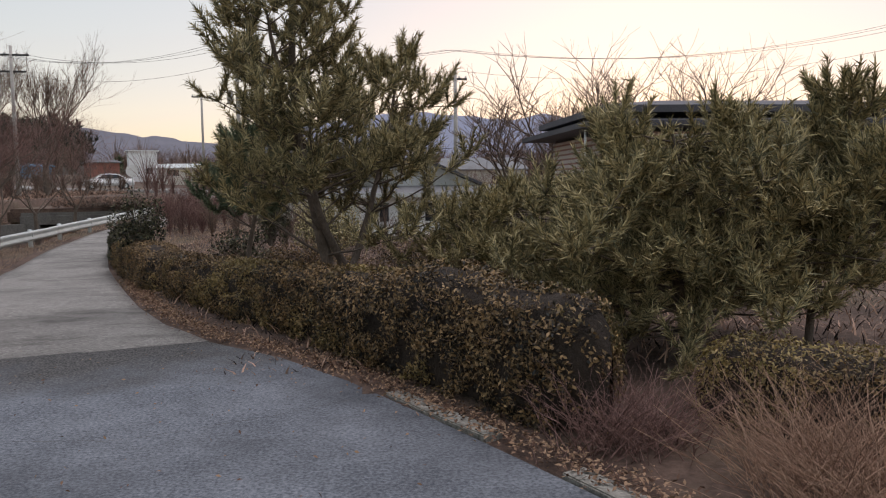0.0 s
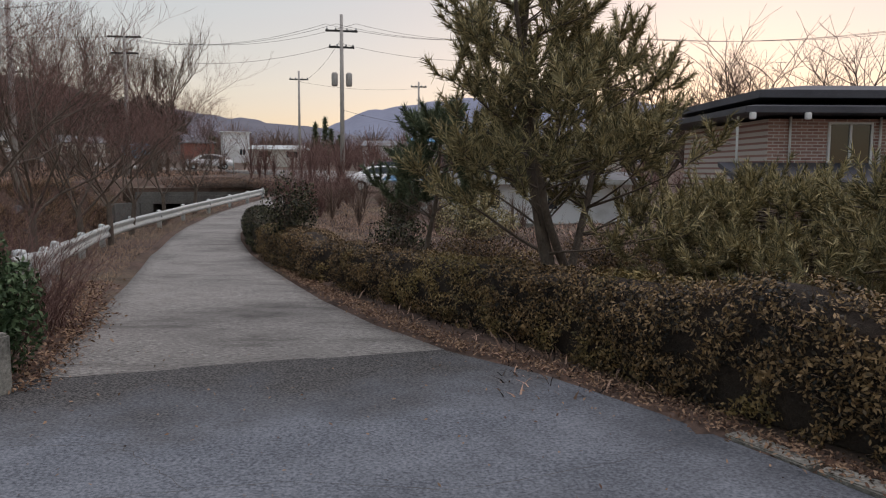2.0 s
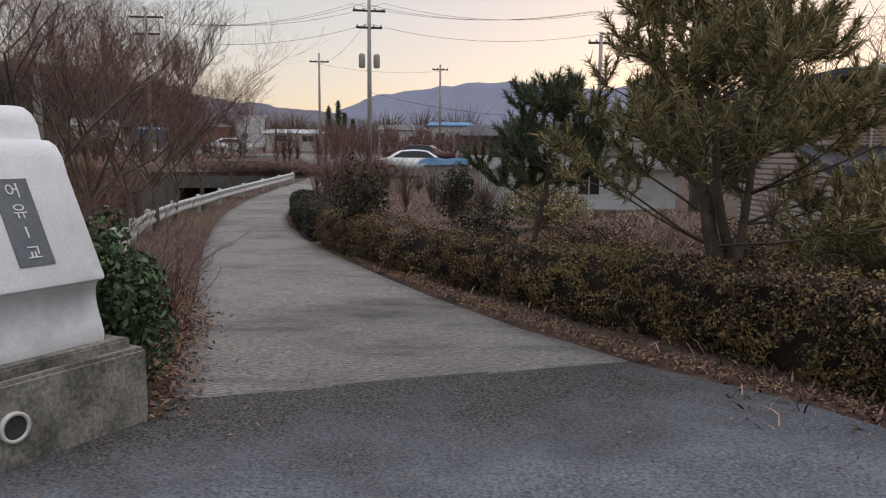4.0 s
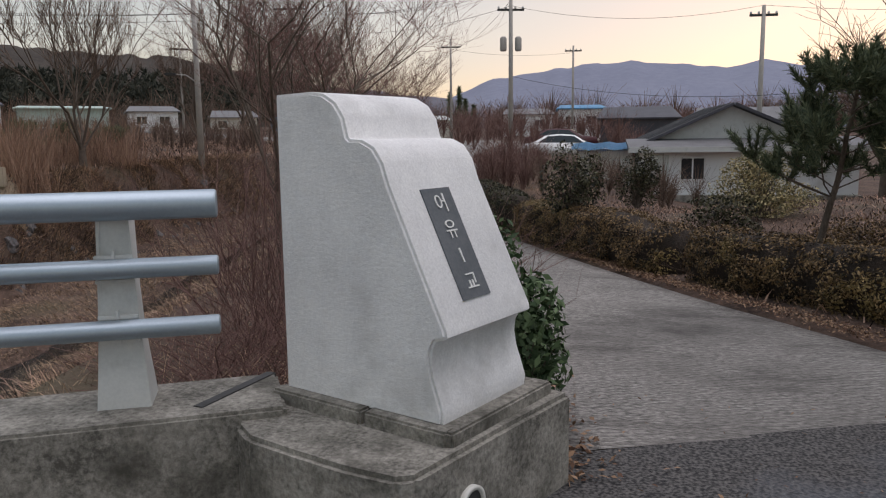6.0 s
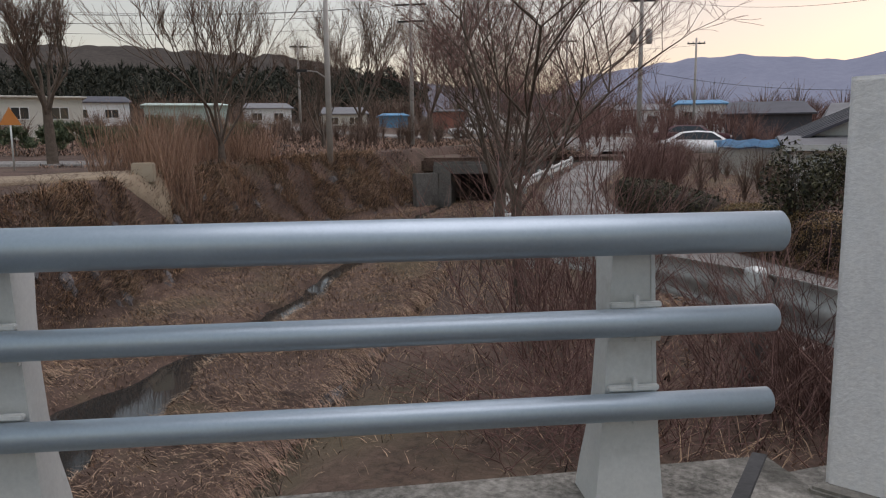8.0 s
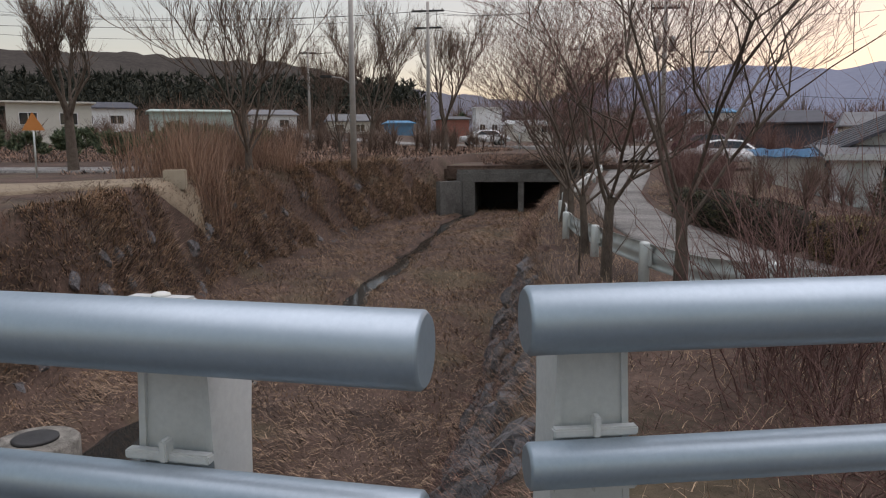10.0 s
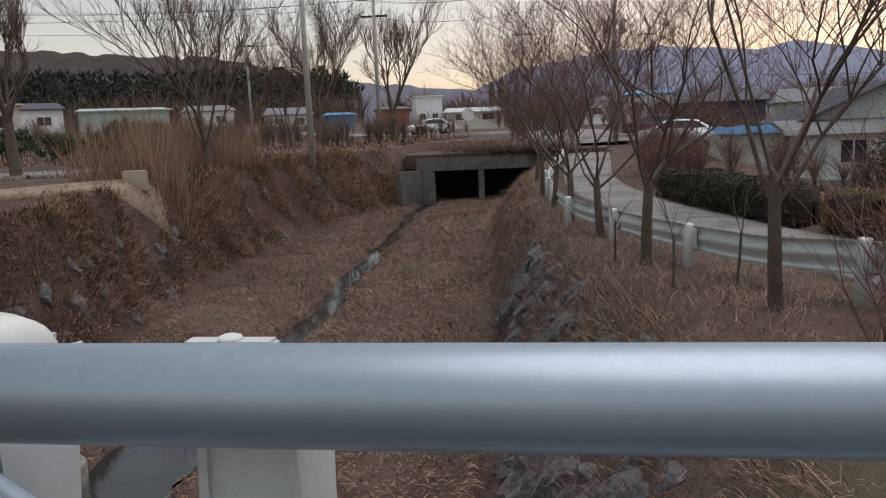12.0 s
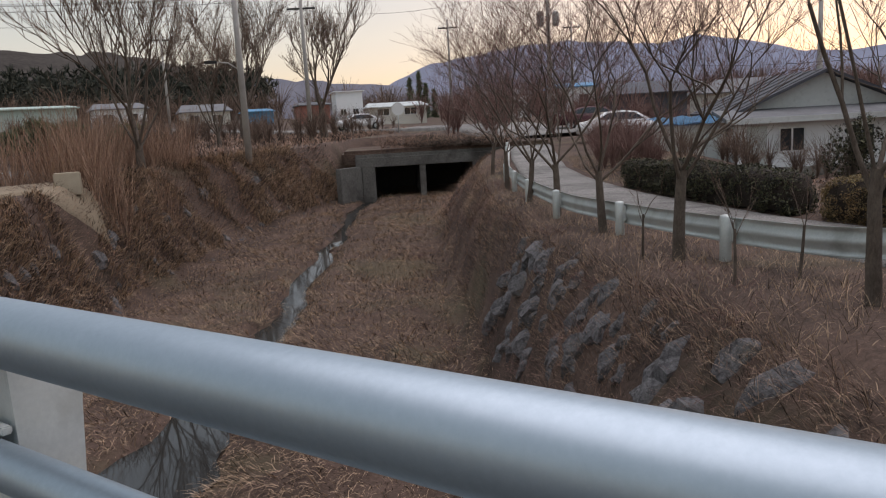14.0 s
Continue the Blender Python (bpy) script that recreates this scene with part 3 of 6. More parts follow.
# drain pipe through the plinth
pa, pb = Vector((-5.25, 5.0, 0)), Vector((-4.80, 5.94, 0))
pd = (pb - pa).normalized()
pn = Vector((pd.y, -pd.x, 0))
pc = pa + pd * 0.27 + Vector((0, 0, 0.20))
bm = bmesh.new()
n = 24
rings = []
for rr, dd in ((0.058, -0.02), (0.075, -0.02), (0.075, 0.014), (0.058, 0.014)):
    rings.append([bm.verts.new(pc + pn * dd + (pd * math.cos(2 * math.pi * k / n) + Vector((0, 0, 1)) * math.sin(2 * math.pi * k / n)) * rr) for k in range(n)])
for a, b in zip(rings, rings[1:] + rings[:1]):
    for k in range(n):
        bm.faces.new((a[k], a[(k + 1) % n], b[(k + 1) % n], b[k]))
bmesh.ops.recalc_face_normals(bm, faces=bm.faces[:])
part("pipe_rim", bm, M_PVC, plinth, "pale plastic drain pipe end", True)
# flat dark disc in the pipe mouth paints the shaded bore
bm = bmesh.new()
bmesh.ops.create_circle(bm, cap_ends=True, segments=20, radius=0.06)
ob = part("pipe_bore", bm, M_DARKMETAL_SHADE, plinth, "dark disc painting the shade inside the drain pipe")
ob.matrix_local = Matrix.Translation(pc + pn * 0.004) @ pn.to_track_quat('Z', 'Y').to_matrix().to_4x4()


def rail_post(parent, at, ang):
    """Flared railing post: front plate, curved web behind it, clips under the rails."""
    c, s = math.cos(ang), math.sin(ang)
    at = (at[0] - s * 0.088, at[1] + c * 0.088)

    def L(x, y, z):
        return Vector((at[0] + x * c - y * s, at[1] + x * s + y * c, z))
    zt, zb = 1.235, KERB_Z
    bm = bmesh.new()
    rows = [(zb, 0.105, 0.0), (0.62, 0.092, 0.008), (0.80, 0.080, 0.014), (1.05, 0.068, 0.02), (zt, 0.062, 0.022)]
    front, back = [], []
    for z, w, y in rows:
        front.append([bm.verts.new(L(-w, y - 0.05, z)), bm.verts.new(L(w, y - 0.05, z))])
        back.append([bm.verts.new(L(-w, y - 0.035, z)), bm.verts.new(L(w, y - 0.035, z))])
    for i in range(len(rows) - 1):
        a, b, p, q = front[i], front[i + 1], back[i], back[i + 1]
        for quad in ((a[0], a[1], b[1], b[0]), (p[1], p[0], q[0], q[1]), (a[0], b[0], q[0], p[0]), (a[1], p[1], q[1], b[1])):
            bm.faces.new(quad)
    bm.faces.new((front[0][0], back[0][0], back[0][1], front[0][1]))
    bm.faces.new((front[-1][0], front[-1][1], back[-1][1], back[-1][0]))
    bmesh.ops.recalc_face_normals(bm, faces=bm.faces[:])
    ob = part("post", bm, M_POST, parent, "pale grey cast metal post")
    for sx in (-1, 1):
        bm = bmesh.new()
        prof = [(zb, 0.16, 0.105), (0.55, 0.145, 0.098), (0.66, 0.11, 0.09), (0.80, 0.085, 0.08), (0.95, 0.08, 0.073), (1.10, 0.095, 0.067), (zt, 0.12, 0.062)]
        quads = []
        for z, dpt, w in prof:
            quads.append([bm.verts.new(L(sx * (w - t), y, z)) for t, y in ((0, -0.036), (0, dpt), (0.012, dpt), (0.012, -0.036))])
        for p, q in zip(quads, quads[1:]):
            for k in range(4):
                bm.faces.new((p[k], p[(k + 1) % 4], q[(k + 1) % 4], q[k]))
        bm.faces.new(quads[0])
        bm.faces.new(quads[-1])
        bmesh.ops.recalc_face_normals(bm, faces=bm.faces[:])
        part("web", bm, M_POST, ob)
    for z in (1.045, 0.80):
        for dz in (-0.052, 0.046):
            bm = bmesh.new()
            box(bm, -0.075, 0.075, -0.066, -0.045, z + dz - 0.008, z + dz + 0.008, 0.003)
            box(bm, -0.006, 0.006, -0.075, -0.05, z + dz - 0.006, z + dz + 0.03, 0.002)
            bm.transform(Matrix.Translation((at[0], at[1], 0)) @ Matrix.Rotation(ang, 4, 'Z'))
            part("clip", bm, M_POST, ob)
    return ob


POST_AT = {0: [(-6.60, 5.33), (-8.18, 4.58)], 1: [(-8.80, 4.25), (-9.80, 4.13)], 2: [(-10.45, 4.34), (-11.86, 5.08), (-13.1, 5.72)]}
for k, (a, b) in enumerate(SEC):
    rail = empty("bridge_railing", (0, 0, 0))
    tagged(rail, "aluminium bridge railing section with three round rails on pale posts", "railing", "bridge railing sections")
    ang = math.atan2(b[1] - a[1], b[0] - a[0])
    off = Vector((math.sin(ang), -math.cos(ang), 0))
    for z, rad, ext, fwd in ((1.297, 0.0575, 0.0, 0.0), (1.047, 0.040, -0.005, 0.0), (0.800, 0.040, -0.01, 0.0)):
        d = (Vector((*b, 0)) - Vector((*a, 0))).normalized()
        p = Vector((*a, z)) - d * ext + off * fwd
        q = Vector((*b, z)) + d * ext + off * fwd
        e = 0.006
        bm = tube_path([p, p + d * e, q - d * e, q], [rad - e, rad, rad, rad - e], 28)
        rl = part("top_rail" if rad > 0.05 else "rail", bm, M_RAIL, rail)
        if rad > 0.05:
            for end, dr in ((p, -d), (q, d)) if k != 2 else ((q, d),):
                if k < 2:
                    continue
                bm = tube_path([end - dr * 0.055, end + dr * 0.012, end + dr * 0.03, end + dr * 0.038], [rad + 0.003, rad + 0.003, rad * 0.85, rad * 0.4], 24)
                part("end_cap", bm, M_CAP, rl, "cream rounded plastic end cap", True)
    for at in POST_AT[k]:
        dv = Vector((b[0] - a[0], b[1] - a[1])).normalized()
        pr_ = Vector(a) + dv * (Vector(at) - Vector(a)).dot(dv)
        at = (pr_.x, pr_.y)
        rail_post(rail, at, ang)
        if k == 0:
            continue
        bm = bmesh.new()
        bmesh.ops.create_uvsphere(bm, u_segments=10, v_segments=6, radius=0.012)
        bmesh.ops.scale(bm, vec=(1.3, 1.3, 0.5), verts=bm.verts[:])
        bmesh.ops.translate(bm, vec=(at[0] - math.sin(ang) * 0.035, at[1] + math.cos(ang) * 0.035, 1.352), verts=bm.verts[:])
        part("bolt_cap", bm, M_CAP, rail, "", True)
        bm = boxbm(-0.055, 0.055, 0.02, 0.05, 1.31, 1.351, 0.004)
        bm.transform(Matrix.Translation((at[0], at[1], 0)) @ Matrix.Rotation(ang, 4, 'Z'))
        part("clamp_plate", bm, M_POST, rail)
        if k == 1:
            continue
        bm = bmesh.new()
        bmesh.ops.create_uvsphere(bm, u_segments=16, v_segments=10, radius=1.0)
        bm.transform(Matrix.Translation((at[0] - math.sin(ang) * 0.06, at[1] + math.cos(ang) * 0.06, 1.315)) @ Matrix.Rotation(ang, 4, 'Z') @ Matrix.Diagonal((0.045, 0.022, 0.034, 1)))
        part("post_head", bm, M_CAP, rail, "cream rounded post head behind the top rail", True)

# guardrail of the lane
GUARD = [(-5.75, 7.35), (-6.45, 9.0), (-7.12, 10.35), (-7.9, 11.7), (-8.4, 12.6), (-8.75, 13.5), (-9.1, 14.5), (-9.8, 16.4), (-10.5, 18.2), (-11.3, 22), (-12.0, 27), (-12.3, 34), (-12.5, 39)]


def along(line, step, start=0.0):
    p = np.array(line, float)
    s = np.r_[0, np.cumsum(np.hypot(*np.diff(p, axis=0).T))]
    u = np.arange(start, s[-1], step)
    return np.stack([np.interp(u, s, p[:, 0]), np.interp(u, s, p[:, 1])], 1)


def guard_z(y):
    """Height of the middle of the beam: it follows the dip of the lane."""
    return float(lane_z(y) + lerp(y, [7, 12, 16], [0.62, 0.36, 0.34]))


guard = empty("guardrail", (0, 0, 0))
tagged(guard, "galvanised corrugated steel guardrail on round posts beside the lane", "guardrail")
gp = along(GUARD, 0.5)
for _ in range(6):
    gp[1:-1] = (gp[:-2] + 2 * gp[1:-1] + gp[2:]) / 4
wave = [(0.0, 0.155), (0.035, 0.13), (0.045, 0.09), (0.01, 0.03), (0.0, 0.0), (0.01, -0.03), (0.045, -0.09), (0.035, -0.13), (0.0, -0.155)]
v = []
for i, (x, y) in enumerate(gp):
    d = gp[min(i + 1, len(gp) - 1)] - gp[max(i - 1, 0)]
    d = d / np.hypot(*d)
    nrm = np.array([d[1], -d[0]])
    z = guard_z(y)
    for t in (0.0, -0.006):
        for o, h in wave:
            v.append((x + nrm[0] * (o + 0.07 + t), y + nrm[1] * (o + 0.07 + t), z + h))
k = len(wave)
f = []
for i in range(len(gp) - 1):
    for j in range(k - 1):
        a = i * 2 * k + j
        f.append((a, a + 1, a + 2 * k + 1, a + 2 * k))
        f.append((a + k, a + 3 * k, a + 3 * k + 1, a + k + 1))
    a = i * 2 * k
    f.append((a, a + 2 * k, a + 3 * k, a + k))
    f.append((a + k - 1, a + 2 * k - 1, a + 4 * k - 1, a + 3 * k - 1))
mpart("beam", mesh_of("beam", v, f, M_GUARD, True), guard)
for x, y in along(GUARD, 2.9, 0.9):
    z = guard_z(y)
    pt = part("post", tube_path([(x, y, z - 1.0), (x, y, z + 0.16), (x, y, z + 0.185), (x, y, z + 0.195)], [0.07, 0.07, 0.06, 0.02], 16), M_GUARD, guard, "", True)
    part("block_out", boxbm(x - 0.02, x + 0.1, y - 0.05, y + 0.05, z - 0.12, z + 0.12, 0.008), M_GUARD, pt)

# far hills as solid ridges
def ridge(name, label, az0, az1, dist, prof, material, depth, rough, seed):
    """A long hill at a distance; prof gives crest height over azimuth in degrees (left positive)."""
    az = np.linspace(az0, az1, 160)
    hgt = np.interp(az, [p[0] for p in prof], [p[1] for p in prof])
    hgt = hgt * (1 + rough * 0.5 * value_noise(az * 10, az * 0, 9, seed)) + rough * 6 * value_noise(az * 10, az * 0 + 5, 2.0, seed + 1)
    rows = []
    for t in np.linspace(0, 1, 12):
        prof_t = math.sin(t * math.pi * 0.5) ** 1.3
        dd = dist - depth * (1 - t)
        z = hgt * prof_t + rough * 4 * value_noise(az * 6, az * 0 + t * 40, 3.0, seed + 2) * prof_t - 2
        rows.append(np.stack([-np.sin(np.radians(az)) * dd - 6, np.cos(np.radians(az)) * dd + 3, z], 1))
    rows.append(np.stack([-np.sin(np.radians(az)) * (dist + depth * 0.4) - 6, np.cos(np.radians(az)) * (dist + depth * 0.4) + 3, hgt * 0.2 - 4], 1))
    g = np.array(rows)
    n = len(az)
    i = (np.arange(len(rows) - 1)[:, None] * n + np.arange(n - 1)[None, :]).ravel()
    ob = new(name, raw_mesh(name, g.reshape(-1, 3), np.stack([i, i + 1, i + n + 1, i + n], 1), material, True))
    return tagged(ob, label, "hill", kind="structure")


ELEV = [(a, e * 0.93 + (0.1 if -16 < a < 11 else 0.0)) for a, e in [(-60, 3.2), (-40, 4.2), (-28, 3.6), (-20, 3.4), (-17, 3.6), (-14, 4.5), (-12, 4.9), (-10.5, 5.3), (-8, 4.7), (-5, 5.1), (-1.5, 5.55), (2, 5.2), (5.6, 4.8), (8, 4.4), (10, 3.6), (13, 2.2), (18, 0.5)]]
ridge("backdrop_mountain", "mountain range across the valley with blue haze painted into its colour", -60, 18, 2600, [(a, 2600 * math.tan(radians(e)) + 1.5) for a, e in ELEV], M_MOUNT, 900, 0.05, 11)
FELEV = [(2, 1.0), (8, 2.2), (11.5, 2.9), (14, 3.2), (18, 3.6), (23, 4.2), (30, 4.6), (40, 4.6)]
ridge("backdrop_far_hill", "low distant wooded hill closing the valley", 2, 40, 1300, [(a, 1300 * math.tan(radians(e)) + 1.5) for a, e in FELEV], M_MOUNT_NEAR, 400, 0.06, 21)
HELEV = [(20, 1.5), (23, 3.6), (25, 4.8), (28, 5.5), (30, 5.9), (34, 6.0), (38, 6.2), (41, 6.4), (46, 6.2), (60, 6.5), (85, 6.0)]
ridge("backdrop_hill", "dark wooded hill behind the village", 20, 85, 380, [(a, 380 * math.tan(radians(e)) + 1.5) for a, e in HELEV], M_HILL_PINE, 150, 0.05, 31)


# ---- vegetation makers ----
def grow(rng, p, d, length, rad, depth, segs, out, spread=0.5, up=0.15, kids=(2, 4), shrink=0.68, wob=0.12, taper=0.62):
    """Recursive limb: a bent tapering chain of segments with side branches."""
    n = 4 if depth > 1 else 3
    step = length / n
    pts = [p]
    r = rad
    for i in range(n):
        d = d + Vector((rng.gauss(0, wob), rng.gauss(0, wob), rng.gauss(0, wob) + up * 0.5))
        d.normalize()
        q = pts[-1] + d * step
        r2 = max(r * (1 - (1 - taper) / n), 0.0018)
        out[depth].append((pts[-1], q, r, r2))
        r = r2
        pts.append(q)
        if depth > 0 and (i > 0 or depth < 3):
            for _ in range(rng.randint(*kids) if i == n - 1 else rng.randint(0, kids[0])):
                a = rng.uniform(0, 2 * math.pi)
                s = Vector((math.cos(a), math.sin(a), rng.uniform(-0.1, 0.6)))
                nd = (d * (1 - spread) + s * spread).normalized()
                grow(rng, q, nd, length * shrink * rng.uniform(0.7, 1.15), r * 0.62, depth - 1, segs, out, spread, up, kids, shrink, wob, taper)


def bare_tree(name, label, at, height, trunk_h, trunk_r, seed, depth=4, spread=0.45, up=0.2, limbs=5, lean=0.0, twig=M_TWIG, kids=(2, 3), open_=0.6, group="", shrink=0.66, twig_r=1.0):
    """Leafless tree: trunk, limbs and twigs as three meshes."""
    rng = random.Random(seed)
    ob = empty(name, at)
    tagged(ob, label, "tree", group)
    out = {k: [] for k in range(depth + 1)}
    trunk = []
    p, d, r = Vector((0, 0, -0.15)), Vector((lean, 0, 1)).normalized(), trunk_r * 1.15
    for i in range(5):
        d = (d + Vector((rng.gauss(0, 0.03), rng.gauss(0, 0.03), 0.05))).normalized()
        q = p + d * (trunk_h + 0.15) / 5
        trunk.append((p, q, r, r * 0.93))
        p, r = q, r * 0.93
    L = (height - trunk_h)
    for k in range(limbs):
        a = 2 * math.pi * (k + rng.uniform(-0.3, 0.3)) / limbs
        o = open_ * rng.uniform(0.5, 1.2)
        nd = Vector((math.cos(a) * o, math.sin(a) * o, 1)).normalized()
        base = p - d * rng.uniform(0, trunk_h * 0.25)
        grow(rng, base, nd, L * rng.uniform(0.4, 0.62), r * rng.uniform(0.35, 0.5), depth - 1, None, out, spread, up, kids, shrink)
    v, f = tubes(trunk, 10)
    mpart("trunk", raw_mesh("trunk", v, f, M_BARK, True), ob)
    big = [s for k in range(2, depth + 1) for s in out[k]]
    v, f = tubes(big, 6)
    mpart("branching", raw_mesh("branching", v, f, M_BARK, True), ob)
    small = [(a, b, r0 * twig_r, r1 * twig_r) for k in range(0, min(2, depth + 1)) for (a, b, r0, r1) in out[k]]
    if small:
        v, f = tubes(small, 3)
        mpart("twig_spray", raw_mesh("twig_spray", v, f, twig), ob)
    return ob


def tuft_mesh(name, centres, dirs, length, width, per, rng, material, spread=0.5):
    """Needle tufts: thin triangles fanning out round each shoot."""
    c = np.repeat(np.array(centres), per, 0)
    d = np.repeat(np.array(dirs), per, 0)
    n = len(c)
    j = rng.normal(0, spread, (n, 3))
    nd = d + j
    nd /= np.linalg.norm(nd, axis=1, keepdims=True)
    ln = length * rng.uniform(0.65, 1.15, (n, 1))
    side = np.cross(nd, rng.normal(0, 1, (n, 3)))
    side /= np.linalg.norm(side, axis=1, keepdims=True) + 1e-9
    base = c + d * rng.uniform(-0.12, 0.10, (n, 1))
    v = np.stack([base - side * width, base + side * width, base + nd * ln], 1).reshape(-1, 3)
    return raw_mesh(name, v, np.arange(3 * n).reshape(-1, 3), material)


def pine(name, label, at, height, trunk_r, seed, crown_from=0.35, reach=1.8, whorls=9, lean=(0, 0), dens=1.0, needle=M_NEEDLE, nl=0.12, bare_low=True, forks=0, flat=0.25, per=26, width=0.0045, drift=0.05):
    rng = random.Random(seed)
    nr = np.random.default_rng(seed)
    ob = empty(name, at)
    tagged(ob, label, "pine tree")
    trunk, limb, tips, tdir = [], [], [], []
    stems = [(Vector((0, 0, -0.15)), Vector((lean[0], lean[1], 1)).normalized(), height, trunk_r)]
    for k in range(forks):
        a = rng.uniform(0, 6.28)
        stems.append((Vector((0, 0, 0.3 + 0.25 * k)), Vector((math.cos(a) * 0.7, math.sin(a) * 0.7, 1)).normalized(), height * rng.uniform(0.6, 0.85), trunk_r * 0.6))
    for p, d, h, r in stems:
        n = 12
        pts = [p]
        for i in range(n):
            d = (d + Vector((rng.gauss(0, 0.06), rng.gauss(0, 0.06), 0.06))).normalized()
            q = pts[-1] + d * h / n
            r2 = r * (0.92 if i < n - 1 else 0.5)
            trunk.append((pts[-1], q, r, r2))
            r = r2
            pts.append(q)
        tips.append(pts[-1]); tdir.append(d)
        for w in range(whorls):
            t = crown_from + (1 - crown_from) * (w + rng.uniform(0, 0.6)) / whorls
            i = min(int(t * n), n - 1)
            base = pts[i].lerp(pts[i + 1], t * n - i)
            L = reach * (1 - 0.72 * (t - crown_from) / (1 - crown_from)) * rng.uniform(0.55, 1.15)
            for b in range(rng.randint(3, 4)):
                a = rng.uniform(0, 6.28)
                bd = Vector((math.cos(a), math.sin(a), flat + rng.uniform(-0.1, 0.25))).normalized()
                bp = base
                rr = 0.005 + 0.007 * L
                m = max(3, int(L / 0.28))
                for s in range(m):
                    bd = (bd + Vector((rng.gauss(0, 0.16), rng.gauss(0, 0.16), rng.gauss(drift, 0.1)))).normalized()
                    bq = bp + bd * L / m
                    limb.append((bp, bq, rr, rr * 0.8))
                    rr *= 0.8
                    if s >= m * 0.25:
                        for _ in range(rng.randint(3, 5)):
                            a2 = rng.uniform(0, 6.28)
                            sd = (bd * 0.5 + Vector((math.cos(a2), math.sin(a2), rng.uniform(0.1, 1.3))) * 0.9).normalized()
                            sl_ = rng.uniform(0.14, 0.30)
                            e = bq + sd * sl_ * 0.55
                            sd2 = (sd + Vector((0, 0, 0.55))).normalized()
                            e2 = e + sd2 * sl_ * 0.55
                            limb.append((bq, e, 0.006, 0.004))
                            limb.append((e, e2, 0.004, 0.003))
                            tips.append(bq.lerp(e, 0.7)); tdir.append(sd)
                            for u in (0.4, 1.0):
                                tips.append(e.lerp(e2, u)); tdir.append(sd2)
                    bp = bq
                tips.append(bp); tdir.append((bd + Vector((0, 0, 0.6))).normalized())
    v, f = tubes(trunk, 9)
    mpart("trunk", raw_mesh("trunk", v, f, M_BARK, True), ob)
    v, f = tubes(limb, 4)
    mpart("branching", raw_mesh("branching", v, f, M_BARK, True), ob)
    mpart("foliage", tuft_mesh("foliage", [tuple(t) for t in tips], [tuple(t) for t in tdir], nl * 0.85, width * 1.6, max(8, int(per * 0.85)), nr, needle), ob)
    return ob


def leaf_quads(rng, centres, normals, size, jitter=0.6):
    """Small folded leaves lying loosely on a surface."""
    n = len(centres)
    nrm = normals + rng.normal(0, jitter, (n, 3))
    nrm /= np.linalg.norm(nrm, axis=1, keepdims=True) + 1e-9
    a = np.cross(nrm, rng.normal(0, 1, (n, 3)))
    a /= np.linalg.norm(a, axis=1, keepdims=True) + 1e-9
    b = np.cross(nrm, a)
    s = size * rng.uniform(0.6, 1.3, (n, 1))
    v = np.stack([centres - a * s, centres + b * s * 0.45 + nrm * s * 0.15, centres + a * s, centres - b * s * 0.45 + nrm * s * 0.15], 1).reshape(-1, 3)
    return v, np.arange(4 * n).reshape(-1, 4)


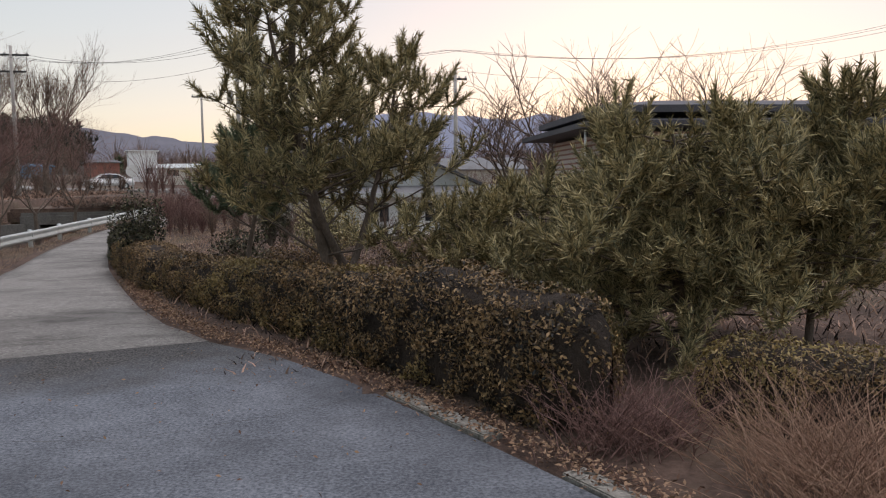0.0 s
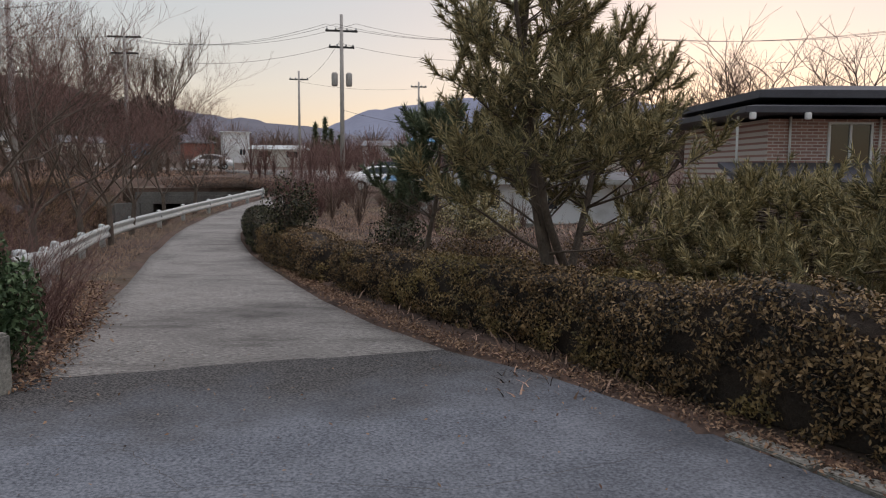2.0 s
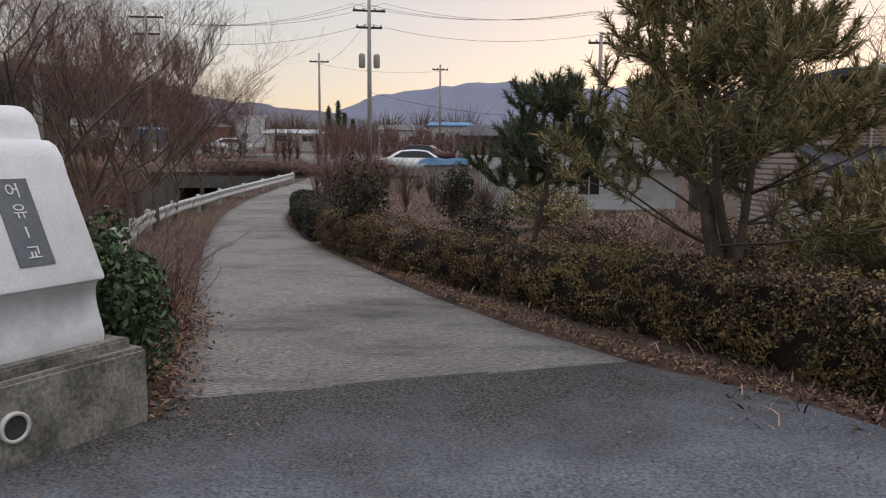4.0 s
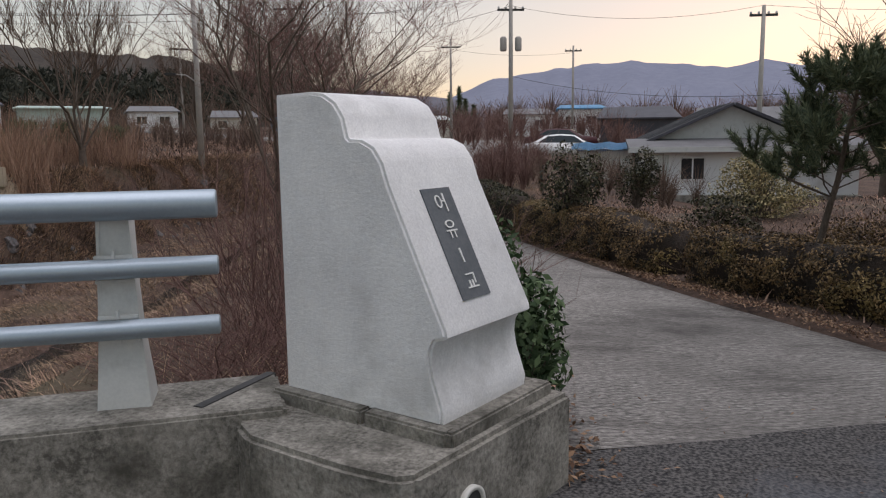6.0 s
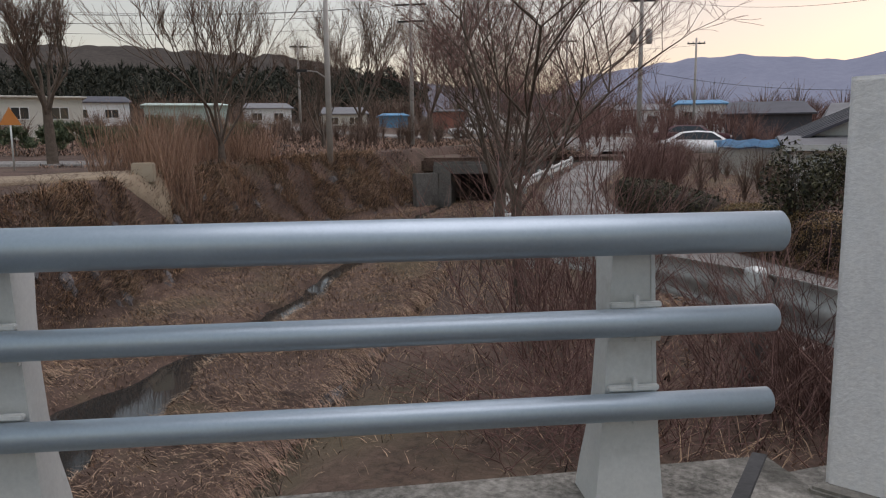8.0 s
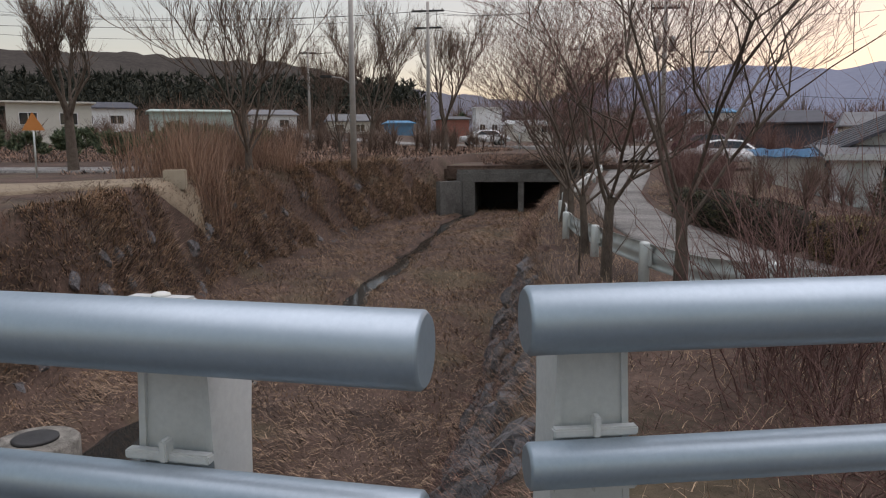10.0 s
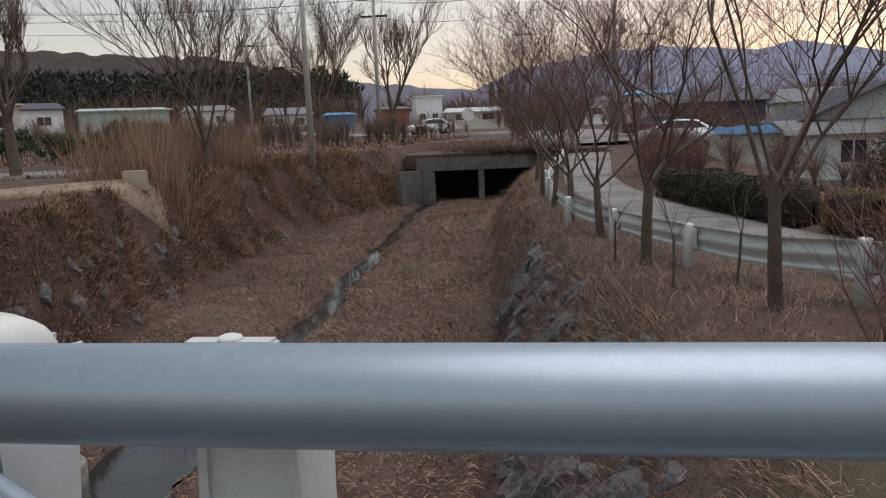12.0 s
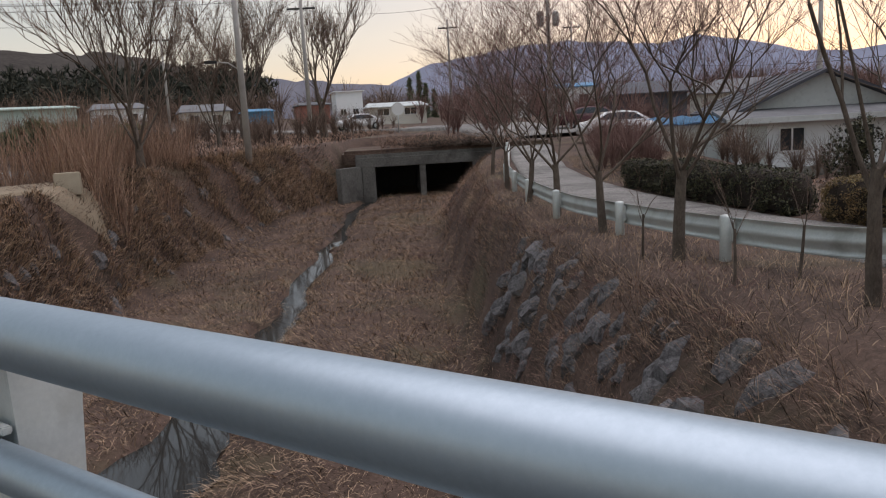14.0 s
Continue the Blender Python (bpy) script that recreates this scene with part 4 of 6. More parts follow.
def hedge(name, label, line, width, heights, seed, leaf=0.019, dens=900, material=M_HEDGE, base=None):
    """Clipped hedge along a line: a lumpy twig core, coloured as dark as inner shade, under a coat of small leaves,
    with gaps.
    """
    nr = np.random.default_rng(seed)
    p = np.array(line, float)
    s = np.r_[0, np.cumsum(np.hypot(*np.diff(p, axis=0).T))]
    n = max(8, int(s[-1] / 0.12))
    u = np.linspace(0, s[-1], n)
    cx, cy = np.interp(u, s, p[:, 0]), np.interp(u, s, p[:, 1])
    hh = np.interp(u, s, np.interp(s, np.linspace(0, s[-1], len(heights)), heights)) if len(heights) != len(p) else np.interp(u, s, heights)
    tx, ty = np.gradient(cx), np.gradient(cy)
    L = np.hypot(tx, ty)
    nx_, ny_ = -ty / L, tx / L
    prof = [(-0.42, 0.0), (-0.5, 0.3), (-0.5, 0.65), (-0.44, 0.9), (-0.25, 1.0), (0, 1.03), (0.25, 1.0), (0.44, 0.9), (0.5, 0.65), (0.5, 0.3), (0.42, 0.0)]
    k = len(prof)
    gz_ = land(cx, cy, False) if base is None else np.full(n, base)
    end = np.sqrt(np.clip(np.minimum(u, s[-1] - u) / 0.3, 0.004, 1))
    V = np.zeros((n, k, 3))
    for j, (o, z) in enumerate(prof):
        lump = 1 + 0.16 * value_noise(u * 1.0 + j * 0.37, u * 0 + j * 1.3, 0.5, seed) + 0.12 * value_noise(u + j, u * 0 + j * 2.1, 0.22, seed + 5)
        w = width * o * lump * end
        V[:, j, 0], V[:, j, 1] = cx + nx_ * w, cy + ny_ * w
        V[:, j, 2] = gz_ - 0.03 + hh * z * (1 + 0.10 * value_noise(u, u * 0 + 3, 0.8, seed + 9)) * (0.55 + 0.45 * end)
    i = (np.arange(n - 1)[:, None] * k + np.arange(k - 1)[None, :]).ravel()
    F = np.stack([i, i + 1, i + k + 1, i + k], 1)
    ob = empty(name, (0, 0, 0))
    tagged(ob, label, "hedge")
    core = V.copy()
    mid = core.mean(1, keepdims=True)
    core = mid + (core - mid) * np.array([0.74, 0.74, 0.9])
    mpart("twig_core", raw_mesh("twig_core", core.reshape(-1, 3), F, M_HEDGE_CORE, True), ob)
    A = V.reshape(-1, 3)[F]
    e1, e2 = A[:, 1] - A[:, 0], A[:, 3] - A[:, 0]
    N = np.cross(e1, e2)
    ar = np.linalg.norm(N, axis=1)
    cnt = nr.poisson(ar * dens)
    q = np.repeat(np.arange(len(F)), cnt)
    a, b = nr.uniform(0, 1, (len(q), 1)), nr.uniform(0, 1, (len(q), 1))
    pos = A[q, 0] + e1[q] * a + e2[q] * b
    keep = value_noise(pos[:, 0] * 1.0 + pos[:, 2] * 0.7, pos[:, 1] + pos[:, 2] * 1.3, 0.16, seed + 3) > 0.05 - 0.6 * nr.uniform(0, 1, len(pos))
    nrm = N[q] / (ar[q][:, None] + 1e-9)
    nrm *= np.sign(((pos - mid[np.minimum(q // (k - 1), n - 1), 0]) * nrm).sum(1, keepdims=True) + 1e-9)
    pos = pos + nrm * nr.uniform(-0.07, 0.04, (len(pos), 1))
    pos, nrm = pos[keep], nrm[keep]
    v, f = leaf_quads(nr, pos, nrm, leaf)
    mpart("foliage", raw_mesh("foliage", v, f, material), ob)
    # loose shoots sticking out
    m = int(s[-1] * 70)
    sel = nr.integers(0, len(pos), m)
    seg = [(tuple(pos[t] - nrm[t] * 0.12), tuple(pos[t] + nrm[t] * nr.uniform(0.0, 0.08) + np.array([0, 0, nr.uniform(0.0, 0.07)])), 0.003, 0.0015) for t in sel]
    v, f = tubes(seg, 3)
    mpart("shoot_fringe", raw_mesh("shoot_fringe", v, f, M_TWIG), ob)
    return ob


def bush(name, label, at, size, seed, material, leaf=0.03, dens=500, core=True, category="bush", jitter=0.7):
    """Rounded leafy bush: leaves over lumpy clumps with a dark twiggy inside."""
    nr = np.random.default_rng(seed)
    ob = empty(name, at)
    tagged(ob, label, category)
    sx, sy, sz = size
    pos, nrm = [], []
    clumps = nr.uniform(-1, 1, (14, 3))
    clumps /= np.maximum(1, np.linalg.norm(clumps, axis=1, keepdims=True)) * 1.4
    tot = int(dens * 4 * (sx * sy + sx * sz + sy * sz))
    for c in clumps:
        d = nr.normal(0, 1, (tot // 14, 3))
        d /= np.linalg.norm(d, axis=1, keepdims=True)
        rr = 0.46 * nr.uniform(0.75, 1.08, (len(d), 1))
        pos.append(c + d * rr)
        nrm.append(d)
    pos, nrm = np.concatenate(pos), np.concatenate(nrm)
    pos = pos * np.array([sx, sy, sz]) + np.array([0, 0, sz * 0.95])
    pos[:, 2] = np.maximum(pos[:, 2], 0.02)
    v, f = leaf_quads(nr, pos, nrm, leaf, jitter)
    mpart("foliage", raw_mesh("foliage", v, f, material), ob)
    seg = []
    for t in nr.integers(0, len(pos), 60):
        e = Vector(pos[t]) * 0.95
        m_ = Vector((e.x * 0.35, e.y * 0.35, e.z * 0.5))
        seg += [((e.x * 0.1, e.y * 0.1, -0.05), tuple(m_), 0.014, 0.009), (tuple(m_), tuple(e), 0.009, 0.003)]
    v, f = tubes(seg, 4)
    mpart("stem_tangle", raw_mesh("stem_tangle", v, f, M_BARK), ob)
    return ob


def thicket(name, label, pts, height, per, seed, material=M_TWIG, r0=0.007, arch=0.5, forks=2, category="shrub", base=None):
    """Leafless shrub of many arching stems; each root is a clump of its own."""
    rng = random.Random(seed)
    ob = empty(name, (0, 0, 0))
    tagged(ob, label, category)
    for x, y in pts:
        seg = []
        z = float(land(x, y, False)) if base is None else base
        for _ in range(per):
            p = Vector((x + rng.gauss(0, 0.12), y + rng.gauss(0, 0.12), z - 0.05))
            a = rng.uniform(0, 6.28)
            d = Vector((math.cos(a) * arch, math.sin(a) * arch, 1)).normalized()
            h = height * rng.uniform(0.45, 1.1)
            r = r0 * rng.uniform(0.6, 1.3)
            n = 6
            for i in range(n):
                d = (d + Vector((rng.gauss(0, 0.13), rng.gauss(0, 0.13), -0.05))).normalized()
                q = p + d * h / n
                seg.append((p, q, r, r * 0.85))
                r *= 0.85
                p = q
                if i > 0:
                    for _ in range(rng.randint(0, forks)):
                        a2 = rng.uniform(0, 6.28)
                        sd = (d + Vector((math.cos(a2), math.sin(a2), rng.uniform(-0.2, 0.7))) * 0.8).normalized()
                        l2 = h * rng.uniform(0.12, 0.3)
                        m_ = q + sd * l2 * 0.5
                        e = m_ + (sd + Vector((rng.gauss(0, 0.3), rng.gauss(0, 0.3), rng.gauss(0, 0.2)))).normalized() * l2 * 0.5
                        seg += [(q, m_, r * 0.6, r * 0.5), (m_, e, r * 0.5, r * 0.25)]
        v, f = tubes(seg, 3)
        mpart("clump", raw_mesh("clump", v, f, material), ob)
    return ob


def blades(name, label, xy, height, seed, material, width=0.006, lean=0.5, category="grass", zf=None, sink=0.02, flow=None):
    """Dry blades standing or lying on the ground, one object."""
    nr = np.random.default_rng(seed)
    x, y = xy[:, 0], xy[:, 1]
    z = (land(x, y) if zf is None else zf(x, y)) - sink
    n = len(x)
    h = height * nr.uniform(0.4, 1.15, n) * (1 + 0.55 * value_noise(x, y, 0.7, seed + 1))
    a = nr.uniform(0, 2 * np.pi, n) if flow is None else flow(x, y) + nr.normal(0, 0.55, n) + 0.9 * value_noise(x, y, 1.3, seed + 4)
    le = lean * nr.uniform(0.2, 1.3, n)
    d = np.stack([np.cos(a) * le, np.sin(a) * le, np.ones(n)], 1)
    d /= np.linalg.norm(d, axis=1, keepdims=True)
    b = nr.uniform(0, 2 * np.pi, n)
    side = np.stack([np.cos(b), np.sin(b), np.zeros(n)], 1) * width * nr.uniform(0.6, 1.4, (n, 1))
    p = np.stack([x, y, z], 1)
    m = p + d * (h * 0.55)[:, None]
    tip = m + (d + np.stack([np.cos(a), np.sin(a), np.full(n, -0.6)], 1) * (0.5 * le)[:, None]) * (h * 0.45)[:, None]
    v = np.stack([p - side, p + side, m - side * 0.8, m + side * 0.8, tip], 1).reshape(-1, 3)
    k = (np.arange(n) * 5)[:, None]
    f = np.concatenate([k + np.array([0, 1, 3]), k + np.array([0, 3, 2]), k + np.array([2, 3, 4])], 0)
    ob = new(name, raw_mesh(name, v, f, material))
    return tagged(ob, label, category, kind="stuff")


def scatter(n, x0, x1, y0, y1, seed, keep=None):
    nr = np.random.default_rng(seed)
    p = np.stack([nr.uniform(x0, x1, n), nr.uniform(y0, y1, n)], 1)
    return p[keep(p[:, 0], p[:, 1])] if keep is not None else p


def channel(x, y):
    """0 on the plain, 1 on the stream bed."""
    cl, tl, tr, cr = (lerp(y, BANK_Y, v) for v in (CREST_L, TOE_L, TOE_R, CREST_R))
    return np.minimum(smooth01((x - cl) / (tl - cl)), smooth01((cr - x) / (cr - tr)))


def off_stream(x, y):
    return np.abs(x - stream_x(y)) > stream_w(y) + 0.1


def downhill(x, y):
    """Direction in which the dead grass lies: down the banks, along the bed."""
    mid = (lerp(y, BANK_Y, TOE_L) + lerp(y, BANK_Y, TOE_R)) / 2
    flat = smooth01((channel(x, y) - 0.8) / 0.2)
    return np.where(x < mid, -0.5 - 1.0 * flat, np.pi + 0.5 + 1.0 * flat)


def stony(x, y):
    """Patches of the near bank where boulders lie bare."""
    c = channel(x, y)
    return (x > -14) & (y < 19.5) & (c > 0.12) & (c < 0.8) & (value_noise(x, y, 0.6, 55) > 0.3)


def behind_kerb(x, y):
    return y > lerp(x, [-13.6, -10.2, -8.35, -6.15, -4.8, -4.7], [6.6, 4.6, 4.75, 5.95, 6.3, 6.3])


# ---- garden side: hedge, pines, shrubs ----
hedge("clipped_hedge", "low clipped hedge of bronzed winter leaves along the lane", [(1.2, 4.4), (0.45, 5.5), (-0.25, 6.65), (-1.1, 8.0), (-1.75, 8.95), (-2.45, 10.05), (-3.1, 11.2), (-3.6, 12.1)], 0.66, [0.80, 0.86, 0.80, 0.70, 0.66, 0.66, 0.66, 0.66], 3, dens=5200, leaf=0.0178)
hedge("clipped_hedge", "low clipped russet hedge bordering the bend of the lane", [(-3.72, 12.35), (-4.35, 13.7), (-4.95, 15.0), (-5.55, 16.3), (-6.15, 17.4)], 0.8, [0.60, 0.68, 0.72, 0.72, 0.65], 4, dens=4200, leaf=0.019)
hedge("clipped_hedge", "dark clipped hedge bordering the house yard", [(-6.3, 17.9), (-7.05, 19.9), (-7.85, 22.4), (-8.5, 25.0)], 0.8, [0.7, 0.75, 0.75, 0.7], 5, dens=1800, leaf=0.028, material=M_DARKLEAF)
hedge("clipped_hedge", "gappy brown hedge bushes at the kerb", [(2.9, 3.5), (2.35, 4.2), (1.85, 4.75)], 0.6, [0.6, 0.55, 0.55], 6, dens=6000, leaf=0.014)
pine("pine_tree", "tall open-crowned garden pine with layered boughs", (-0.72, 9.0, 0.0), 4.1, 0.085, 21, crown_from=0.20, reach=1.5, whorls=11, lean=(-0.30, -0.18), dens=1.0, forks=2, nl=0.14, per=34, width=0.0042)
pine("pine_tree", "small dense dark green garden pine", (-2.45, 11.6, 0.0), 2.35, 0.05, 22, crown_from=0.40, reach=0.95, whorls=9, needle=M_NEEDLE_D, nl=0.13, per=60, width=0.0042, dens=1.2)
pine("pine_tree", "spreading low garden pine with long boughs over the hedge", (2.5, 6.5, 0.0), 1.7, 0.075, 23, crown_from=0.18, reach=1.85, whorls=12, lean=(-0.2, 0.05), dens=1.3, forks=3, nl=0.12, per=44, width=0.0038, flat=-0.02, drift=-0.02)
pine("pine_tree", "spreading pruned garden pine", (1.5, 9.2, -0.1), 0.85, 0.06, 24, crown_from=0.2, reach=1.6, whorls=9, dens=1.3, forks=3, nl=0.12, per=40, width=0.004, flat=-0.02, drift=-0.02)
pine("pine_tree", "broad low garden pine", (3.9, 10.2, -0.4), 1.45, 0.07, 25, crown_from=0.2, reach=1.9, whorls=9, dens=1.3, forks=3, nl=0.13, per=36, width=0.0042, flat=-0.02, drift=-0.02)
pine("pine_tree", "young pine with upright shoots", (3.3, 6.1, 0.0), 2.35, 0.04, 26, crown_from=0.6, reach=0.38, whorls=4, dens=1.2, forks=1, nl=0.12, per=44, width=0.004)
bush("evergreen_bush", "glossy dark green evergreen bush behind the plinth", (-5.12, 6.3, 0.0), (0.30, 0.30, 0.56), 31, M_EVERGREEN, 0.028, 2400)
bush("evergreen_bush", "dark evergreen bush at the bend of the lane", (-5.2, 15.3, 0.15), (0.5, 0.5, 0.65), 32, M_DARKLEAF, 0.035, 700)
bush("evergreen_bush", "clipped olive green mounded shrub", (-1.75, 18.3, 0.0), (1.0, 0.9, 0.62), 33, M_NEEDLE, 0.03, 900)
bush("evergreen_bush", "dark rounded bush beside the white house", (-3.9, 22.5, -0.2), (0.6, 0.6, 0.8), 34, M_DARKLEAF, 0.04, 500)
bush("evergreen_bush", "dark low bush in the garden", (-3.0, 14.4, 0.0), (0.6, 0.5, 0.35), 35, M_DARKLEAF, 0.03, 700)
bush("evergreen_bush", "low bronze-green garden shrub behind the hedge", (0.2, 11.2, 0.0), (0.8, 0.5, 0.38), 36, M_HEDGE, 0.02, 1500)
bush("evergreen_bush", "low russet garden shrub behind the hedge", (-1.4, 12.4, 0.0), (0.9, 0.5, 0.34), 37, M_HEDGE, 0.02, 1300)
bush("evergreen_bush", "small dark green shrub under the pines", (1.6, 12.6, -0.2), (0.9, 0.6, 0.5), 38, M_DARKLEAF, 0.03, 700)
rg = random.Random(5)
thicket("bare_shrub", "leafless tangled garden shrub behind the hedge", [(-3.6 + rg.uniform(0, 5.0), 11.6 + rg.uniform(0, 2.8)) for _ in range(60)], 0.75, 12, 41, M_TWIG, 0.004, 0.9)
thicket("bare_shrub", "pale dry twiggy shrub beside the kerb", [(2.0 + rg.uniform(-0.35, 0.5), 3.35 + rg.uniform(-0.45, 0.4)) for _ in range(16)], 0.72, 46, 42, M_REED, 0.0035, 0.9)
thicket("bare_shrub", "dark reddish bare shrub between hedge pieces", [(1.3 + rg.uniform(-0.3, 0.35), 4.15 + rg.uniform(-0.4, 0.3)) for _ in range(9)], 0.55, 40, 43, M_TWIG_RED, 0.004, 0.8)
thicket("bare_shrub", "dense leafless shrub between name stone and guardrail", [(-5.95 + rg.uniform(-0.4, 0.35), 7.5 + rg.uniform(-0.7, 0.8)) for _ in range(14)], 1.2, 26, 49, M_TWIG_RED, 0.0045, 0.55)

# ---- stream side: trees, thickets ----
TREES = [((-8.14, 10.5), 4.6, 1.15, 0.062, 58), ((-9.2, 13.6), 4.0, 1.1, 0.075, 52), ((-9.9, 16.6), 4.2, 1.0, 0.07, 53), ((-10.6, 19.2), 4.2, 1.0, 0.075, 54), ((-11.2, 21.6), 4.0, 1.0, 0.07, 55), ((-11.9, 25.5), 4.0, 1.0, 0.07, 56), ((-12.6, 30), 4.0, 1.0, 0.07, 57)]
for (x, y), h, th, tr_, sd in TREES:
    bare_tree("bare_tree", "leafless spreading tree between stream bank and lane", (x, y, float(land(x, y, False))), h, th, tr_, sd, depth=5, spread=0.5, up=0.12, limbs=5, open_=0.9, group="trees along the stream bank", twig=M_TWIG_RED, kids=(2, 3), shrink=0.68)
for (x, y), h, sd in (((-8.95, 11.8), 1.5, 66), ((-8.3, 11.9), 1.35, 67), ((-9.6, 13.9), 1.3, 68)):
    bare_tree("sapling", "thin bare sapling on the bank crest beside the guardrail", (x, y, float(land(x, y, False))), h, 0.55, 0.017, sd, depth=3, spread=0.35, up=0.15, limbs=3, open_=0.5, group="saplings on the bank", twig=M_TWIG, kids=(1, 2))
FARTREES = [((-33.5, 29.5), 7.5, 2.6, 0.22, 61), ((-25.2, 30), 7.5, 0.9, 0.16, 62), ((-34.0, 62), 10, 2.2, 0.25, 63), ((-27.0, 60), 10, 2.2, 0.25, 64), ((-30, 48), 6, 0.8, 0.14, 65)]
for (x, y), h, th, tr_, sd in FARTREES:
    bare_tree("bare_tree", "tall leafless tree with upswept branches across the stream", (x, y, float(land(x, y, False))), h, th, tr_, sd, depth=5, spread=0.36, up=0.22, limbs=6, open_=0.6, group="trees across the stream", kids=(2, 3), twig_r=1.8)
# thicket right behind the railing and name stone
thicket("bare_shrub", "dense leafless brown shrub behind the railing", [(-6.9 + rg.uniform(-0.5, 0.5), 6.9 + rg.uniform(-0.3, 1.2)) for _ in range(18)], 0.85, 16, 44, M_TWIG_RED, 0.0034, 1.1)
thicket("bare_shrub", "tall leafless shrub with upright stems behind the name stone", [(-7.35 + rg.uniform(-0.4, 0.4), 8.6 + rg.uniform(-0.9, 1.4)) for _ in range(12)], 1.75, 13, 45, M_TWIG_RED, 0.006, 0.3, forks=4)
thicket("bare_shrub", "leafless bramble tangle along the bank crest", [(float(lerp(y, BANK_Y, CREST_R)) + rg.uniform(-2.7, 0.3), y) for y in [7.4 + 0.2 * k for k in range(130)]], 0.45, 17, 46, M_TWIG_RED, 0.0026, 1.5)
thicket("bare_shrub", "leafless brush on the far bank", [(float(lerp(y, BANK_Y, CREST_L)) + rg.uniform(-1.5, 2.0), y) for y in [14 + 0.3 * k for k in range(92)]], 0.75, 16, 47, M_TWIG, 0.0045, 1.3)
thicket("bare_shrub", "brush over the culvert headwall", [(-19 + 0.35 * k, 42.6 + rg.uniform(0, 1.0)) for k in range(20)], 1.0, 22, 48, M_BRUSH, 0.012, 1.0, base=0.5)
thicket("brush_pile", "heap of dark cut branches piled on the culvert deck", [(-17.6 + 0.28 * k, 43.0 + rg.uniform(-0.1, 0.8)) for k in range(16)], 1.3, 20, 50, M_BARK, 0.022, 2.2, category="brush pile", base=0.42)
# reeds and grasses
blades("reeds", "tall dry straw-coloured reeds on the far bank crest", scatter(8000, -27.5, -22.6, 25, 34, 71, lambda x, y: (channel(x, y) < 0.6) & (value_noise(x, y, 1.6, 8) > -0.2)), 2.2, 71, M_REED, 0.008, 0.4)
blades("dry_grass", "dry flattened straw grass on the stream bed", scatter(130000, -24, -11, 7, 43, 72, lambda x, y: (channel(x, y) > 0.8) & off_stream(x, y)), 0.26, 72, M_STRAW, 0.0055, 2.4, flow=downhill)
blades("bank_grass", "dead brown brush and grass on the stream banks", scatter(260000, -28, -7, 5, 43, 73, lambda x, y: (channel(x, y) > 0.02) & (channel(x, y) <= 0.85) & (x < -14.5)), 0.42, 73, M_BRUSH, 0.005, 2.0, flow=downhill)
blades("bank_grass", "dark dead brush over the near bank", scatter(150000, -14.5, -7, 5.6, 43, 77, lambda x, y: (channel(x, y) > 0.03) & (channel(x, y) <= 0.9) & behind_kerb(x, y) & ~stony(x, y)), 0.22, 77, M_BRUSH, 0.0026, 1.5, flow=downhill)
blades("bank_grass", "dry grass tufts on the bank crest beside the lane", scatter(60000, -14, -5, 6.2, 36, 74, lambda x, y: (channel(x, y) <= 0.1) & (road_gap(x, y) > 0.25) & (x < -5.0) & behind_kerb(x, y)), 0.2, 74, M_STRAW, 0.0022, 1.3)
blades("bank_grass", "pale straw tufts over the far bank", scatter(230000, -28, -18.5, 9, 42, 78, lambda x, y: (channel(x, y) > 0.0) & (channel(x, y) <= 0.93) & (value_noise(x, y, 0.8, 91) > -0.2)), 0.40, 78, M_STRAW, 0.008, 1.9, flow=downhill)
blades("bank_grass", "russet straw tufts over the near bank", scatter(120000, -15, -7, 6.3, 34, 79, lambda x, y: (channel(x, y) > 0.02) & (channel(x, y) <= 0.45) & behind_kerb(x, y) & ~stony(x, y) & (value_noise(x, y, 0.7, 92) > 0.0)), 0.26, 79, M_STRAW, 0.0018, 1.7, flow=downhill)
blades("field_grass", "short dry grass across the plain", scatter(50000, -60, -22, 20, 75, 75, lambda x, y: (channel(x, y) <= 0.05) & ~((x > -35) & (y < 28)) & ~((y > 27) & (y < 37) & (x > -60) & (x < -33))), 0.3, 75, M_BRUSH, 0.02, 1.0)
blades("yard_grass", "short dead grass under the garden trees", scatter(45000, -7, 12, 6, 30, 76, lambda x, y: road_gap(x, y) > 0.45), 0.16, 76, M_BRUSH, 0.008, 1.4)


def litter(name, label, xy, size, seed, zf):
    nr = np.random.default_rng(seed)
    c = np.stack([xy[:, 0], xy[:, 1], zf(xy[:, 0], xy[:, 1]) + nr.uniform(0.004, 0.02, len(xy))], 1)
    v, f = leaf_quads(nr, c, np.tile([[0, 0, 1.0]], (len(c), 1)), size, 0.5)
    return tagged(new(name, raw_mesh(name, v, f, M_LITTER)), label, "leaf litter", kind="stuff")


def near_line(line, n, sd, width, shift):
    nr = np.random.default_rng(sd)
    p = np.array(line, float)
    s = np.r_[0, np.cumsum(np.hypot(*np.diff(p, axis=0).T))]
    u = nr.uniform(0, s[-1], n)
    o = shift + nr.normal(0, width, n)
    x, y = np.interp(u, s, p[:, 0]), np.interp(u, s, p[:, 1])
    dx, dy = np.interp(u + 0.1, s, p[:, 0]) - x, np.interp(u + 0.1, s, p[:, 1]) - y
    L = np.hypot(dx, dy) + 1e-6
    return np.stack([x + dy / L * o, y - dx / L * o], 1)


